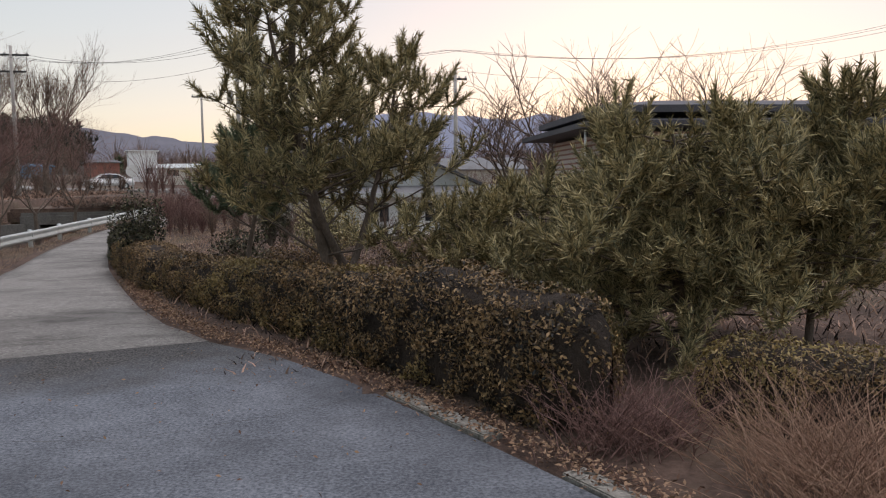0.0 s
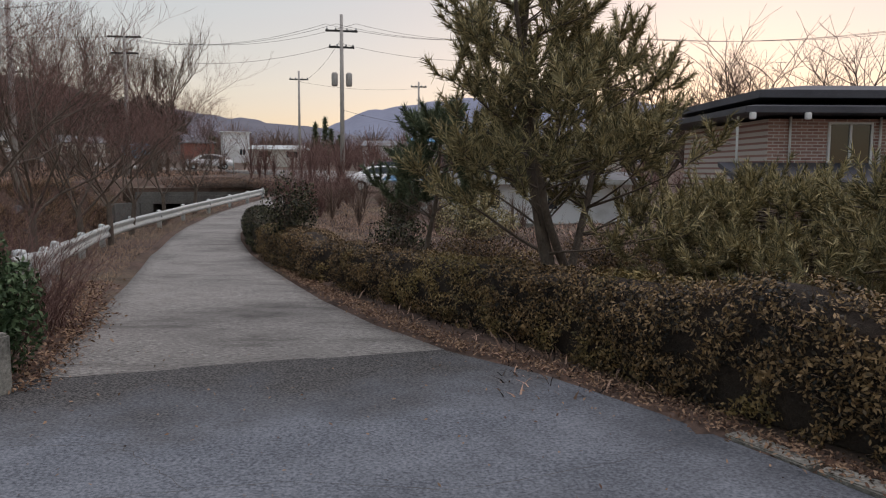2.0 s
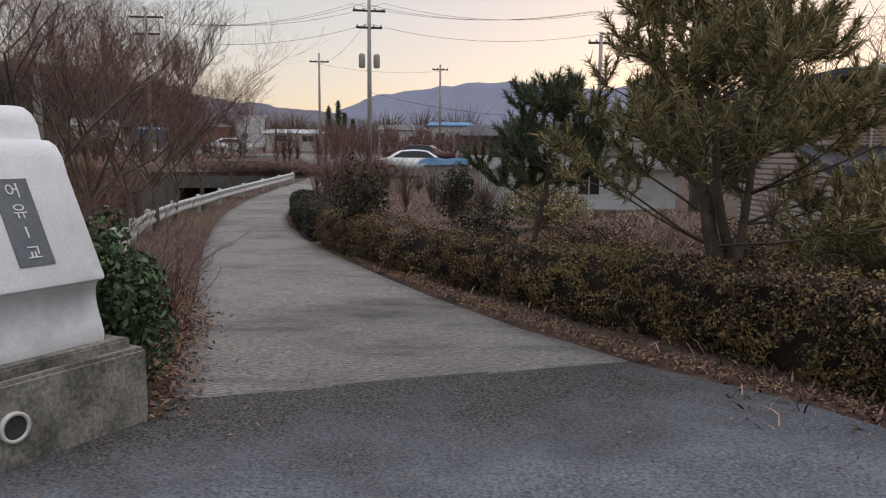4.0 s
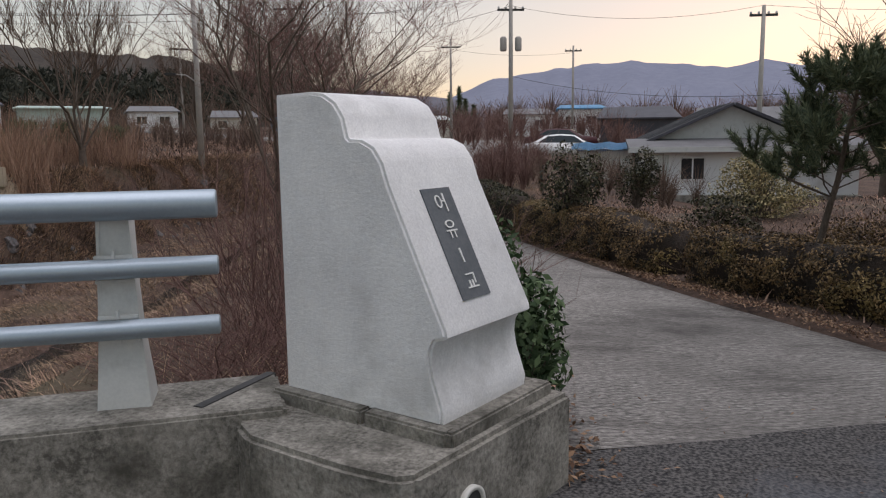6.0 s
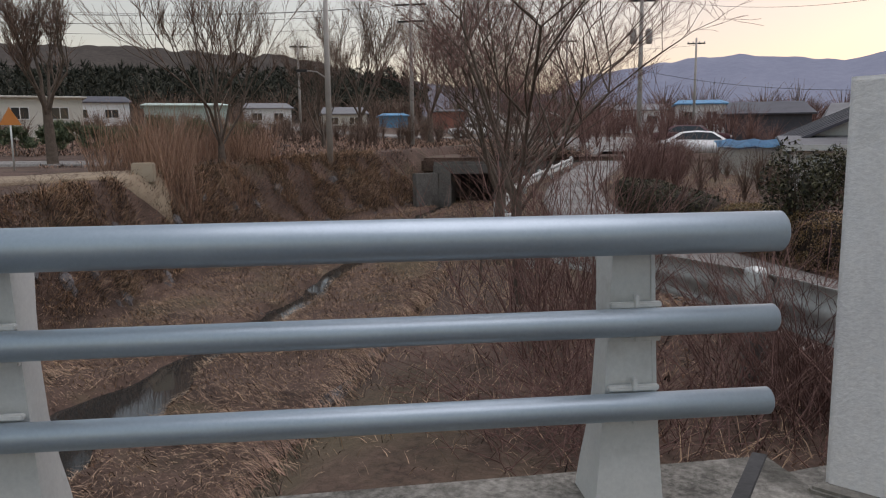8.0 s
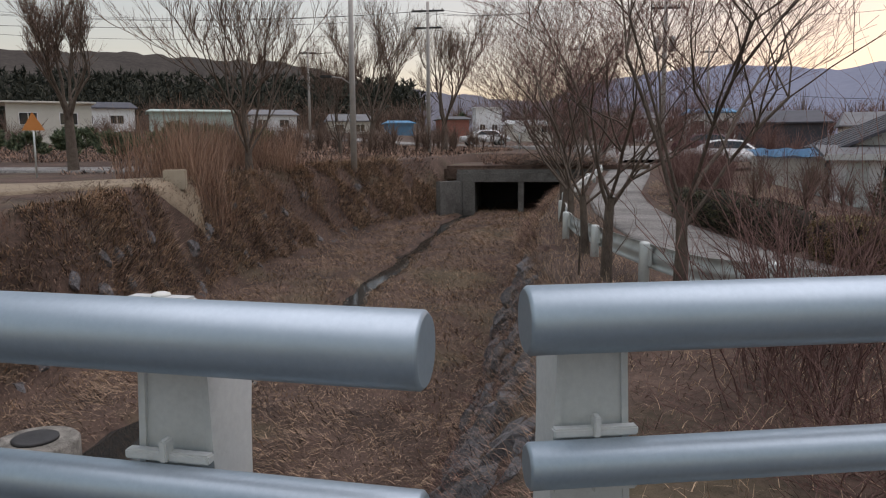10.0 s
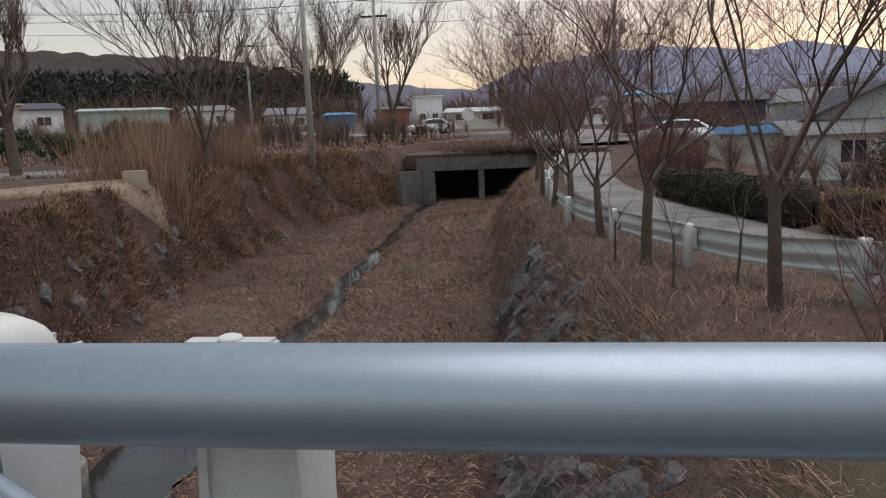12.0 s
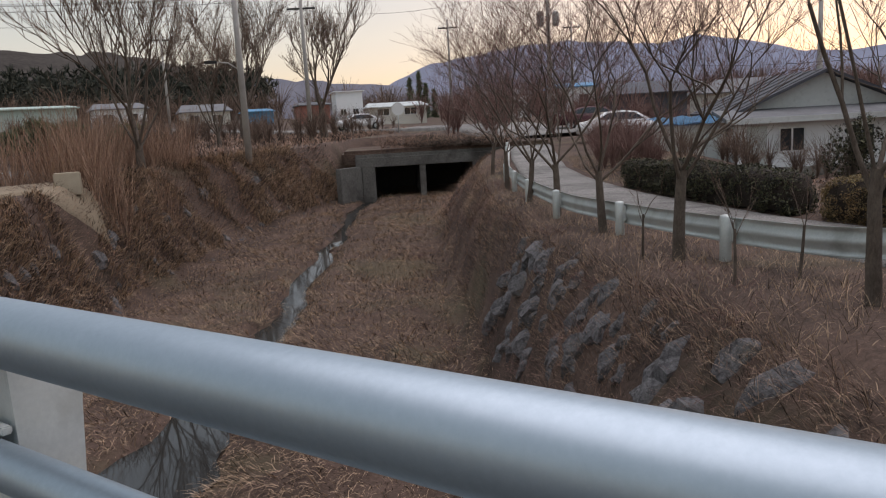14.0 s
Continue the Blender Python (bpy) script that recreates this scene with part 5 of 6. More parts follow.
EDGE = [(1.3, 2.9), (0.62, 3.95), (0.1, 4.85), (-0.45, 5.75), (-1.1, 6.62), (-1.95, 7.42)] + ROAD_R[1:5]
litter("leaf_litter", "brown fallen leaves along the foot of the hedge", near_line(EDGE, 8000, 81, 0.09, 0.19), 0.017, 81, lambda x, y: land(x, y, False) + 0.02)
litter("leaf_litter", "brown fallen leaves gathered beside the plinth and kerb", np.concatenate([near_line([(-4.75, 5.9), (-5.1, 7.2), (-5.5, 8.5), (-6.6, 10.6)], 2600, 82, 0.14, -0.1), near_line([(-8, 4.2), (-6.9, 4.75), (-6.2, 5.0), (-5.5, 4.9)], 3600, 83, 0.11, 0.16)]), 0.022, 84, lambda x, y: plain_z(y) + 0.012)
litter("leaf_litter", "few stray leaves scattered over the asphalt", scatter(420, -6, 0.5, 2.2, 7.2, 85, lambda x, y: road_gap(x, y) > -9), 0.014, 86, lambda x, y: plain_z(y) + 0.008)


# ---- stream: water, rocks, culvert ----
sp = along([(p[0], p[1]) for p in STREAM], 0.3)
sp[:, 0] = stream_x(sp[:, 1])
sw_ = stream_w(sp[:, 1])
v = []
for (x, y), w in zip(sp, sw_):
    z = float(bed_z(y)) - 0.17
    v += [(x - w - 0.08, y, z), (x, y, z), (x + w + 0.08, y, z)]
f = []
for i in range(len(sp) - 1):
    for j in range(2):
        a = i * 3 + j
        f.append((a, a + 1, a + 4, a + 3))
tagged(new("water", mesh_of("water", v, f, M_WATER, True)), "still shallow stream water reflecting sky and branches", "water", kind="structure")


def rock_mesh(seed, size, flat=0.6):
    rng = random.Random(seed)
    bm = bmesh.new()
    bmesh.ops.create_icosphere(bm, subdivisions=2, radius=1.0)
    for q in bm.verts:
        n_ = noise.noise(q.co * 1.3 + Vector((seed, 0, 0))) * 0.5 + noise.noise(q.co * 3.1 + Vector((0, seed, 0))) * 0.22
        q.co *= 1 + n_
        q.co = Vector((round(q.co.x * 2.4) / 2.4 * 0.4 + q.co.x * 0.6, q.co.y, q.co.z * flat))
    bmesh.ops.scale(bm, vec=(size, size * rng.uniform(0.45, 0.8), size), verts=bm.verts[:])
    me = bpy.data.meshes.new("rock")
    bm.to_mesh(me)
    bm.free()
    me.materials.append(M_ROCK)
    return me


ROCKS = [rock_mesh(k, 0.2, 0.6) for k in range(9)]
rr_ = random.Random(77)


def put_rock(x, y, scale, label, group, sink=0.35, tilt=0.0):
    ob = new("rock", rr_.choice(ROCKS))
    z = float(land(x, y))
    ob.matrix_world = pose(x, y, z - (0.05 + sink * 0.2) * scale, rr_.uniform(-18, 18), rr_.uniform(25, 55) * -tilt + rr_.uniform(-8, 8), rr_.uniform(-35, 35) if tilt else rr_.uniform(0, 360)) @ Matrix.Diagonal((scale, scale, scale, 1))
    tagged(ob, label, "rock", group)


for k in range(120):
    y = 8.0 + 10.5 * rr_.random() ** 1.3
    t = rr_.uniform(0.12, 0.6)
    x = float(lerp(y, BANK_Y, CREST_R)) * (1 - t) + float(lerp(y, BANK_Y, TOE_R)) * t
    put_rock(x, y, rr_.uniform(1.3, 2.8) if y < 11.5 else rr_.uniform(0.8, 1.9), "grey angular boulder set into the stream bank", "bank boulders", sink=0.5, tilt=1)
for k in range(55):
    y = rr_.uniform(14, 41)
    t = rr_.uniform(0.35, 0.95)
    x = float(lerp(y, BANK_Y, CREST_L)) * (1 - t) + float(lerp(y, BANK_Y, TOE_L)) * t
    put_rock(x, y, rr_.uniform(0.9, 1.9), "grey boulder in the far stream bank", "far bank boulders", tilt=-1)
for k in range(130):
    y = rr_.uniform(13, 38)
    x = float(stream_x(np.float64(y))) + rr_.gauss(0, 0.3)
    put_rock(x, y, rr_.uniform(0.3, 0.8), "wet dark stone in the stream", "stream stones")

# concrete manhole ring standing in the stream bed
mh = empty("manhole_ring", (-17.4, 11.8, -3.6))
tagged(mh, "grey round concrete manhole shaft with a cover standing in the stream", "manhole")
part("shaft", tube_path([(0, 0, -0.3), (0, 0, 0.76), (0, 0, 0.8)], [0.62, 0.62, 0.58], 32), M_CONCRETE, mh, "", True)
part("cover", tube_path([(0, 0, 0.8), (0, 0, 0.84), (0, 0, 0.85)], [0.33, 0.33, 0.30], 24), M_DARKMETAL_SHADE, mh, "dark iron cover", True)
# culvert with two openings
cv = empty("culvert", (-16.7, 42.4, 0), 12)
tagged(cv, "grey concrete box culvert with three dark openings under the road", "culvert")
bm = boxbm(-3.6, 6.0, -0.25, 0.3, -0.42, 0.05, 0.02)
part("deck_beam", bm, M_OLDCONC, cv)
for x0, x1 in ((-3.3, -2.65), (-0.42, -0.12), (2.25, 2.55), (4.7, 6.0)):
    part("pier", boxbm(x0, x1, -0.25, 5.0, -3.2, -0.42, 0.02), M_OLDCONC, cv)
part("fill", boxbm(-4.3, 6.4, 0.1, 8.5, -0.42, 0.42, 0.15), M_SOIL, cv, "soil and road base over the culvert")
# near-black panel added so that the openings read as deep shade
part("back_wall", boxbm(-3.9, 6.0, 5.0, 5.2, -3.2, -0.4), M_DARKMETAL_SHADE, cv, "dark panel standing in for the shade inside the culvert")
part("parapet", boxbm(-3.6, 6.0, 0.0, 0.3, 0.05, 0.22, 0.02), M_OLDCONC, cv)
part("wing_wall", prism([(-3.3, -0.2), (-4.3, -1.5), (-4.55, -1.25), (-3.55, 0.1)], -3.2, -0.35, 0.02), M_OLDCONC, cv)
part("wing_wall", prism([(6.0, -0.2), (7.0, -1.6), (7.25, -1.3), (6.25, 0.1)], -3.2, -0.2, 0.02), M_OLDCONC, cv)
# little outfall pipe and block in the near bank
of = empty("outfall", (-8.85, 10.9, 0))
tagged(of, "small concrete outfall block with a white pipe in the bank", "drain")
part("block", boxbm(-0.22, 0.22, -0.2, 0.3, -1.6, -0.85, 0.03), M_CONCRETE, of)
part("pipe", tube_path([(0.12, -0.1, -0.9), (0.13, -0.12, -0.66)], 0.025, 10), M_PVC, of, "white plastic pipe")
# far crossing road
far_road = sheet("road_far", [(-60, 78), (-38, 75), (-27, 71), (-18, 62), (-13.4, 48)], [(-60, 84), (-38, 81), (-24, 78), (-12, 68), (-8, 50)], lambda x, y: land(x, y, False) + 0.15, M_CONCRETE_ROAD, 60, 6, 0.5)
tagged(far_road, "pale road crossing the valley beyond the culvert", "road", kind="structure")
dirt = sheet("dirt_terrace", [(-34, 19), (-28, 22.6), (-25.2, 26.2)], [(-34, 15), (-26, 19), (-23.4, 24.5)], lambda x, y: land(x, y, False) + 0.08, mat("pale_bare_earth", (0.22, 0.17, 0.12), (0.34, 0.27, 0.19), 0.95, 0.8, 20, 0.6, 0.03), 40, 8, 0.4)
tagged(dirt, "bare pale earth terrace above the far bank", "ground", kind="structure")
cb = part("concrete_block", boxbm(-0.35, 0.35, -0.25, 0.25, -0.3, 0.35, 0.03), mat("buff_concrete", (0.36, 0.30, 0.22), (0.48, 0.41, 0.32), 0.9, 3, 40, 0.4), None)
cb.matrix_world = pose(-24.4, 24.4, float(land(-24.4, 24.4, False)) + 0.1, 0, 0, 30)
tagged(cb, "weathered buff concrete block on the bank edge", "block")
side_road = sheet("road_side", [(-60, 36), (-40, 31), (-26.5, 33)], [(-60, 32.5), (-40, 28), (-25.6, 30)], lambda x, y: land(x, y, False) + 0.06, M_CONCRETE_ROAD, 30, 5, 0.4)
tagged(side_road, "grey farm track across the stream", "road", kind="structure")

# kerb stones along the hedge
for k, (x, y) in enumerate(along([(1.25, 2.95), (0.62, 4.02), (0.12, 4.9), (-0.42, 5.82)], 0.62, 0.05)):
    if k in (2, 5):
        continue
    q = part("kerb_stone", boxbm(-0.28, 0.28, -0.075, 0.075, -0.1, 0.012 + 0.012 * rr_.random(), 0.008), M_CONCRETE)
    q.matrix_world = pose(x + 0.06, y + 0.03, 0.0, 0, 0, -59 + rr_.uniform(-3, 3))
    tagged(q, "pale worn concrete kerb stone at the road edge", "kerb stone", "kerb stones along the hedge")


# ---- poles and wires ----
def pole(at, height, label, arms=(), lamp=None, transformer=None, turn=20, r=0.16):
    z = float(land(at[0], at[1], False))
    ob = empty("utility_pole", (at[0], at[1], z), turn)
    tagged(ob, label, "utility pole")
    part("shaft", tube_path([(0, 0, -0.5), (0, 0, height * 0.5), (0, 0, height)], [r, r * 0.82, r * 0.62], 12), M_POLE, ob, "", True)
    for h, L in arms:
        arm = part("crossarm", boxbm(-L, L, -0.05, 0.05, h - 0.06, h + 0.06, 0.01), M_DARKMETAL_SHADE, ob)
        for x in (-L * 0.9, -L * 0.35, L * 0.35, L * 0.9):
            part("insulator", tube_path([(x, 0, h + 0.05), (x, 0, h + 0.12), (x, 0, h + 0.2)], [0.05, 0.07, 0.03], 8), M_POST, arm, "", True)
    if transformer:
        for x in (-0.45, 0.45):
            part("transformer", tube_path([(x, 0, transformer), (x, 0, transformer + 0.1), (x, 0, transformer + 0.75), (x, 0, transformer + 0.85)], [0.16, 0.2, 0.2, 0.12], 14), M_POLE, ob, "grey drum transformer", True)
    if lamp:
        a = part("lamp_arm", tube_path([(0, 0, lamp - 0.3), (-0.5, 0, lamp + 0.05), (-1.0, 0, lamp + 0.1)], 0.03, 8), M_POLE, ob)
        part("lamp_head", boxbm(-1.5, -0.95, -0.12, 0.12, lamp + 0.04, lamp + 0.16, 0.03), M_DARKMETAL_SHADE, a)
    return Vector((at[0], at[1], z)), height


pole((-23.9, 37.0), 9.5, "concrete street pole with a lamp beside the stream road", lamp=4.3, turn=20)
pole((-26.0, 53.5), 10.0, "concrete utility pole with two crossarms", [(9.4, 1.1), (8.3, 0.9)], turn=10)
pole((-10.4, 49.8), 10.6, "concrete utility pole with crossarms and transformers", [(9.6, 1.0), (8.6, 0.8)], transformer=6.2, turn=15)
pole((3.1, 46.0), 8.9, "concrete utility pole behind the white house", [(8.4, 0.7)], turn=5)
pole((-19.2, 75.5), 9.6, "slender utility pole beyond the crossing", [(8.8, 0.9)], turn=10, r=0.14)
pole((-8.0, 80), 9.0, "slender far utility pole beside the fields", [(8.5, 0.8)], turn=10, r=0.14)
pole((-44, 70), 9.0, "slender utility pole near the village", [(8.4, 0.8)], turn=30, r=0.14)


def wire(a, b, sag):
    pts = []
    for k in range(13):
        t = k / 12
        p = Vector(a).lerp(Vector(b), t)
        p.z -= sag * 4 * t * (1 - t)
        pts.append(p)
    ob = part("cable", tube_path(pts, 0.010, 5, False), M_DARKMETAL_SHADE)
    tagged(ob, "thin black overhead cable strung between poles", "cable", "overhead cables")


for dx, dz in ((-1.0, 9.5), (-0.35, 9.5), (0.9, 9.5), (0.0, 8.3)):
    wire((-26.0 + dx, 53.5, dz + 0.9), (-10.4 + dx, 49.8, dz + 1.0), 0.9)
    wire((-26.0 + dx, 53.5, dz + 0.9), (-44 + dx, 70, dz + 0.6), 0.9)
    wire((-26.0 + dx, 53.5, dz + 0.9), (-62 + dx, 30, dz + 1.2), 1.3)
    wire((-10.4 + dx, 49.8, dz + 1.0), (3.1 + dx * 0.6, 46, dz - 0.2), 0.7)
    wire((3.1 + dx * 0.6, 46, dz - 0.2), (30 + dx, 44, dz + 1.0), 1.2)
for dz in (8.6, 7.2):
    wire((-23.9, 37, dz), (-60, 14, dz + 1.5), 1.2)
    wire((-23.9, 37, dz), (-26, 53.5, dz + 0.5), 0.4)
wire((-10.4, 49.8, 5.2), (6, 36, 3.4), 0.8)
wire((-19.2, 75.5, 9.8), (-8, 80, 9.6), 0.4)
wire((-19.2, 75.5, 9.8), (-10.4, 49.8, 9.6), 0.6)


# ---- buildings ----
def window(parent, x0, x1, z0, z1, y, name="window"):
    """Sliding window set into a wall whose face lies at y, facing -y."""
    w = part(name, boxbm(x0, x1, y - 0.02, y + 0.04, z0, z1), M_GLASS, parent)
    bm = bmesh.new()
    t = 0.06
    for a in ((x0 - t, x0, z0 - t, z1 + t), (x1, x1 + t, z0 - t, z1 + t), (x0, x1, z1, z1 + t), (x0, x1, z0 - t, z0), ((x0 + x1) / 2 - t / 2, (x0 + x1) / 2 + t / 2, z0, z1)):
        box(bm, a[0], a[1], y - 0.06, y + 0.04, a[2], a[3])
    part("frame", bm, M_FRAME, w, "white window frame")
    return w


def hip_roof(x0, x1, y0, y1, z0, z1, hip, over=0.4, thick=0.12):
    bm = bmesh.new()
    x0, x1, y0, y1 = x0 - over, x1 + over, y0 - over, y1 + over
    ym = (y0 + y1) / 2
    lo = [bm.verts.new(p) for p in ((x0, y0, z0), (x1, y0, z0), (x1, y1, z0), (x0, y1, z0))]
    ed = [bm.verts.new(p) for p in ((x0, y0, z0 + thick), (x1, y0, z0 + thick), (x1, y1, z0 + thick), (x0, y1, z0 + thick))]
    r0, r1 = bm.verts.new((x0 + hip, ym, z1)), bm.verts.new((x1 - hip, ym, z1))
    for k in range(4):
        bm.faces.new((lo[k], lo[(k + 1) % 4], ed[(k + 1) % 4], ed[k]))
    bm.faces.new(lo[::-1])
    bm.faces.new((ed[0], ed[1], r1, r0))
    bm.faces.new((ed[2], ed[3], r0, r1))
    bm.faces.new((ed[1], ed[2], r1))
    bm.faces.new((ed[3], ed[0], r0))
    return bm


def simple_house(name, label, at, size, turn, wall, roof, roof_h, hip=0.0, wins=(), z=None):
    w, d, h = size
    zz = float(land(at[0], at[1], False)) if z is None else z
    ob = empty(name, (at[0], at[1], zz), turn)
    tagged(ob, label, "building")
    part("wall", boxbm(-w / 2, w / 2, 0, d, -1.5, h), wall, ob)
    part("roof", hip_roof(-w / 2, w / 2, 0, d, h, h + roof_h, hip, 0.35), roof, ob)
    for x0, x1, z0, z1 in wins:
        window(ob, x0, x1, z0, z1, -0.01)
    return ob


# white farmhouse: gabled main range behind a lean-to front
wh = empty("farmhouse", (0.6, 36.0, -1.0), 2)
tagged(wh, "low white-rendered farmhouse with a grey gabled roof and lean-to front", "building")
part("front_wall", boxbm(-4.0, 4.6, 0, 1.7, -1.0, 1.9), M_WHITE, wh)
part("wall", boxbm(-3.3, 3.3, 1.7, 9.0, -1.0, 2.3), M_WHITE, wh)
bm = bmesh.new()
gv = [bm.verts.new(p) for p in ((-3.3, 1.7, 2.3), (3.3, 1.7, 2.3), (0.0, 1.7, 3.75), (-3.3, 9.0, 2.3), (3.3, 9.0, 2.3), (0.0, 9.0, 3.75))]
for q in ((0, 1, 2), (5, 4, 3), (0, 3, 4, 1), (1, 4, 5, 2), (2, 5, 3, 0)):
    bm.faces.new([gv[k] for k in q])
bmesh.ops.recalc_face_normals(bm, faces=bm.faces[:])
part("gable", bm, M_POST, wh, "grey cement-faced gable")
for sx in (-1, 1):
    bm = boxbm(0, 3.95, 1.2, 9.5, 0, 0.12, 0.01)
    bm.transform(Matrix.Translation((0, 0, 3.78)) @ Matrix.Rotation(math.atan2(1.45, 3.3), 4, 'Y'))
    if sx < 0:
        bm.transform(Matrix.Diagonal((-1, 1, 1, 1)))
        bmesh.ops.reverse_faces(bm, faces=bm.faces[:])
    rs = part("roof", bm, M_DARKROOF, wh, "dark weathered roof slope")
    for k in range(7):
        bm = boxbm(0.05, 3.9, 1.6 + k * 1.15, 1.68 + k * 1.15, 0.122, 0.16, 0.01)
        bm.transform(Matrix.Translation((0, 0, 3.78)) @ Matrix.Rotation(math.atan2(1.45, 3.3), 4, 'Y'))
        if sx < 0:
            bm.transform(Matrix.Diagonal((-1, 1, 1, 1)))
            bmesh.ops.reverse_faces(bm, faces=bm.faces[:])
        part("batten", bm, M_ROOF, rs)
bm = bmesh.new()
lv = [bm.verts.new(p) for p in ((-4.4, -0.5, 1.9), (5.0, -0.5, 1.9), (5.0, 1.8, 2.3), (-4.4, 1.8, 2.3), (-4.4, -0.5, 2.06), (5.0, -0.5, 2.06), (5.0, 1.8, 2.42), (-4.4, 1.8, 2.42))]
for q in ((0, 1, 5, 4), (4, 5, 6, 7), (3, 2, 1, 0), (0, 4, 7, 3), (1, 2, 6, 5), (2, 3, 7, 6)):
    bm.faces.new([lv[k] for k in q])
bmesh.ops.recalc_face_normals(bm, faces=bm.faces[:])
part("lean_to_roof", bm, M_ROOF, wh, "pale grey corrugated lean-to roof")
part("fascia", boxbm(-4.42, 5.02, -0.56, -0.505, 1.86, 2.08), M_POST, wh)
window(wh, -2.25, -1.35, 0.75, 1.6, -0.01)
window(wh, 0.35, 1.25, 0.75, 1.6, -0.01)
part("door", boxbm(-3.5, -2.75, -0.05, 0.0, -0.1, 1.75, 0.01), M_GUARD, wh, "grey metal door")
part("base_step", boxbm(-4.0, 4.6, -0.6, 0.0, -0.3, 0.1, 0.02), M_CONCRETE, wh)
ax = empty("shed", (-4.75, 36.3, -1.0), 2)
tagged(ax, "grey lean-to shed with a blue tarpaulin roof beside the farmhouse", "shed")
part("wall", boxbm(-1.15, 1.15, 0, 4, -1.0, 1.95), M_CREAM, ax)
bm = bmesh.new()
for i in range(9):
    for j in range(5):
        bm.verts.new((-1.4 + 2.8 * i / 8, -0.4 + 4.8 * j / 4, 2.0 + 0.25 * j / 4 + 0.05 * math.sin(i * 2.1 + j)))
bm.verts.ensure_lookup_table()
for i in range(8):
    for j in range(4):
        bm.faces.new([bm.verts[q] for q in (i * 5 + j, i * 5 + 5 + j, i * 5 + 6 + j, i * 5 + 1 + j)])
bmesh.ops.solidify(bm, geom=bm.faces[:], thickness=0.06)
part("tarpaulin_roof", bm, M_BLUE, ax, "faded blue tarpaulin")
part("door", boxbm(0.3, 1.05, -0.04, 0.0, -0.3, 1.6), M_GUARD, ax)

# brick house with lower porch roof
M_BRICKWALL = mat("brick_facing", (0.22, 0.12, 0.10), (0.32, 0.18, 0.15), 0.9, 8, 60, 0.2)
t = M_BRICKWALL.node_tree
br = t.nodes.new("ShaderNodeTexBrick")
br.inputs["Scale"].default_value = 1.0
br.inputs["Brick Width"].default_value, br.inputs["Row Height"].default_value, br.inputs["Mortar Size"].default_value = 0.30, 0.085, 0.012
br.inputs["Color1"].default_value, br.inputs["Color2"].default_value, br.inputs["Mortar"].default_value = (0.30, 0.16, 0.14, 1), (0.44, 0.26, 0.22, 1), (0.62, 0.56, 0.52, 1)
tc, mp = t.nodes.new("ShaderNodeTexCoord"), t.nodes.new("ShaderNodeMapping")
mp.inputs["Rotation"].default_value = (radians(-90), 0, 0)
t.links.new(tc.outputs["Object"], mp.inputs[0])
t.links.new(mp.outputs[0], br.inputs["Vector"])
t.links.new(br.outputs["Color"], t.nodes["Principled BSDF"].inputs["Base Color"])
bh = empty("brick_house", (6.0, 22.0, -1.0), 3)
tagged(bh, "two-storey red brick house with dark layered roof and a porch roof", "house")
part("wall", boxbm(0, 11, 0, 7, -1.0, 3.9), M_BRICKWALL, bh)
window(bh, 1.65, 2.72, 2.68, 3.76, -0.01)
window(bh, 5.2, 6.4, 2.68, 3.76, -0.01)
window(bh, 1.2, 3.4, 0.3, 1.5, -0.01)
rf = part("roof", hip_roof(0, 11, 0, 7, 4.0, 4.7, 3.2, 1.0, 0.16), M_DARKROOF, bh)
part("upper_roof", hip_roof(0.4, 10.6, 0.4, 6.6, 4.42, 5.15, 3.0, 0.85, 0.2), M_DARKROOF, bh)
for x in (-0.9, 0.5, 2.9, 5.3, 7.7):
    c = part("bracket", boxbm(x, x + 0.14, -1.1, -0.96, 3.82, 4.0, 0.02), M_FRAME, bh, "white downpipe hopper")
    part("downpipe", tube_path([(x + 0.07, -0.06, 2.55), (x + 0.07, -0.06, 3.95)], 0.035, 8), M_FRAME, bh)
bm = bmesh.new()
vs = [bm.verts.new(p) for p in ((-1.3, -1.9, 2.05), (11.5, -1.9, 2.05), (11.5, 0.0, 2.65), (-1.3, 0.0, 2.65), (-1.3, -1.9, 2.28), (11.5, -1.9, 2.28), (11.5, 0, 2.75), (-1.3, 0, 2.75))]
for q in ((0, 1, 5, 4), (4, 5, 6, 7), (3, 2, 1, 0), (0, 4, 7, 3), (1, 2, 6, 5)):
    bm.faces.new([vs[k] for k in q])
bmesh.ops.recalc_face_normals(bm, faces=bm.faces[:])
part("porch_roof", bm, M_DARKROOF, bh)
for x in (-1.0, 1.0, 3.5, 6.0, 9.0):
    part("porch_post", boxbm(x, x + 0.1, -1.75, -1.65, -1.0, 2.1, 0.01), M_FRAME, bh)

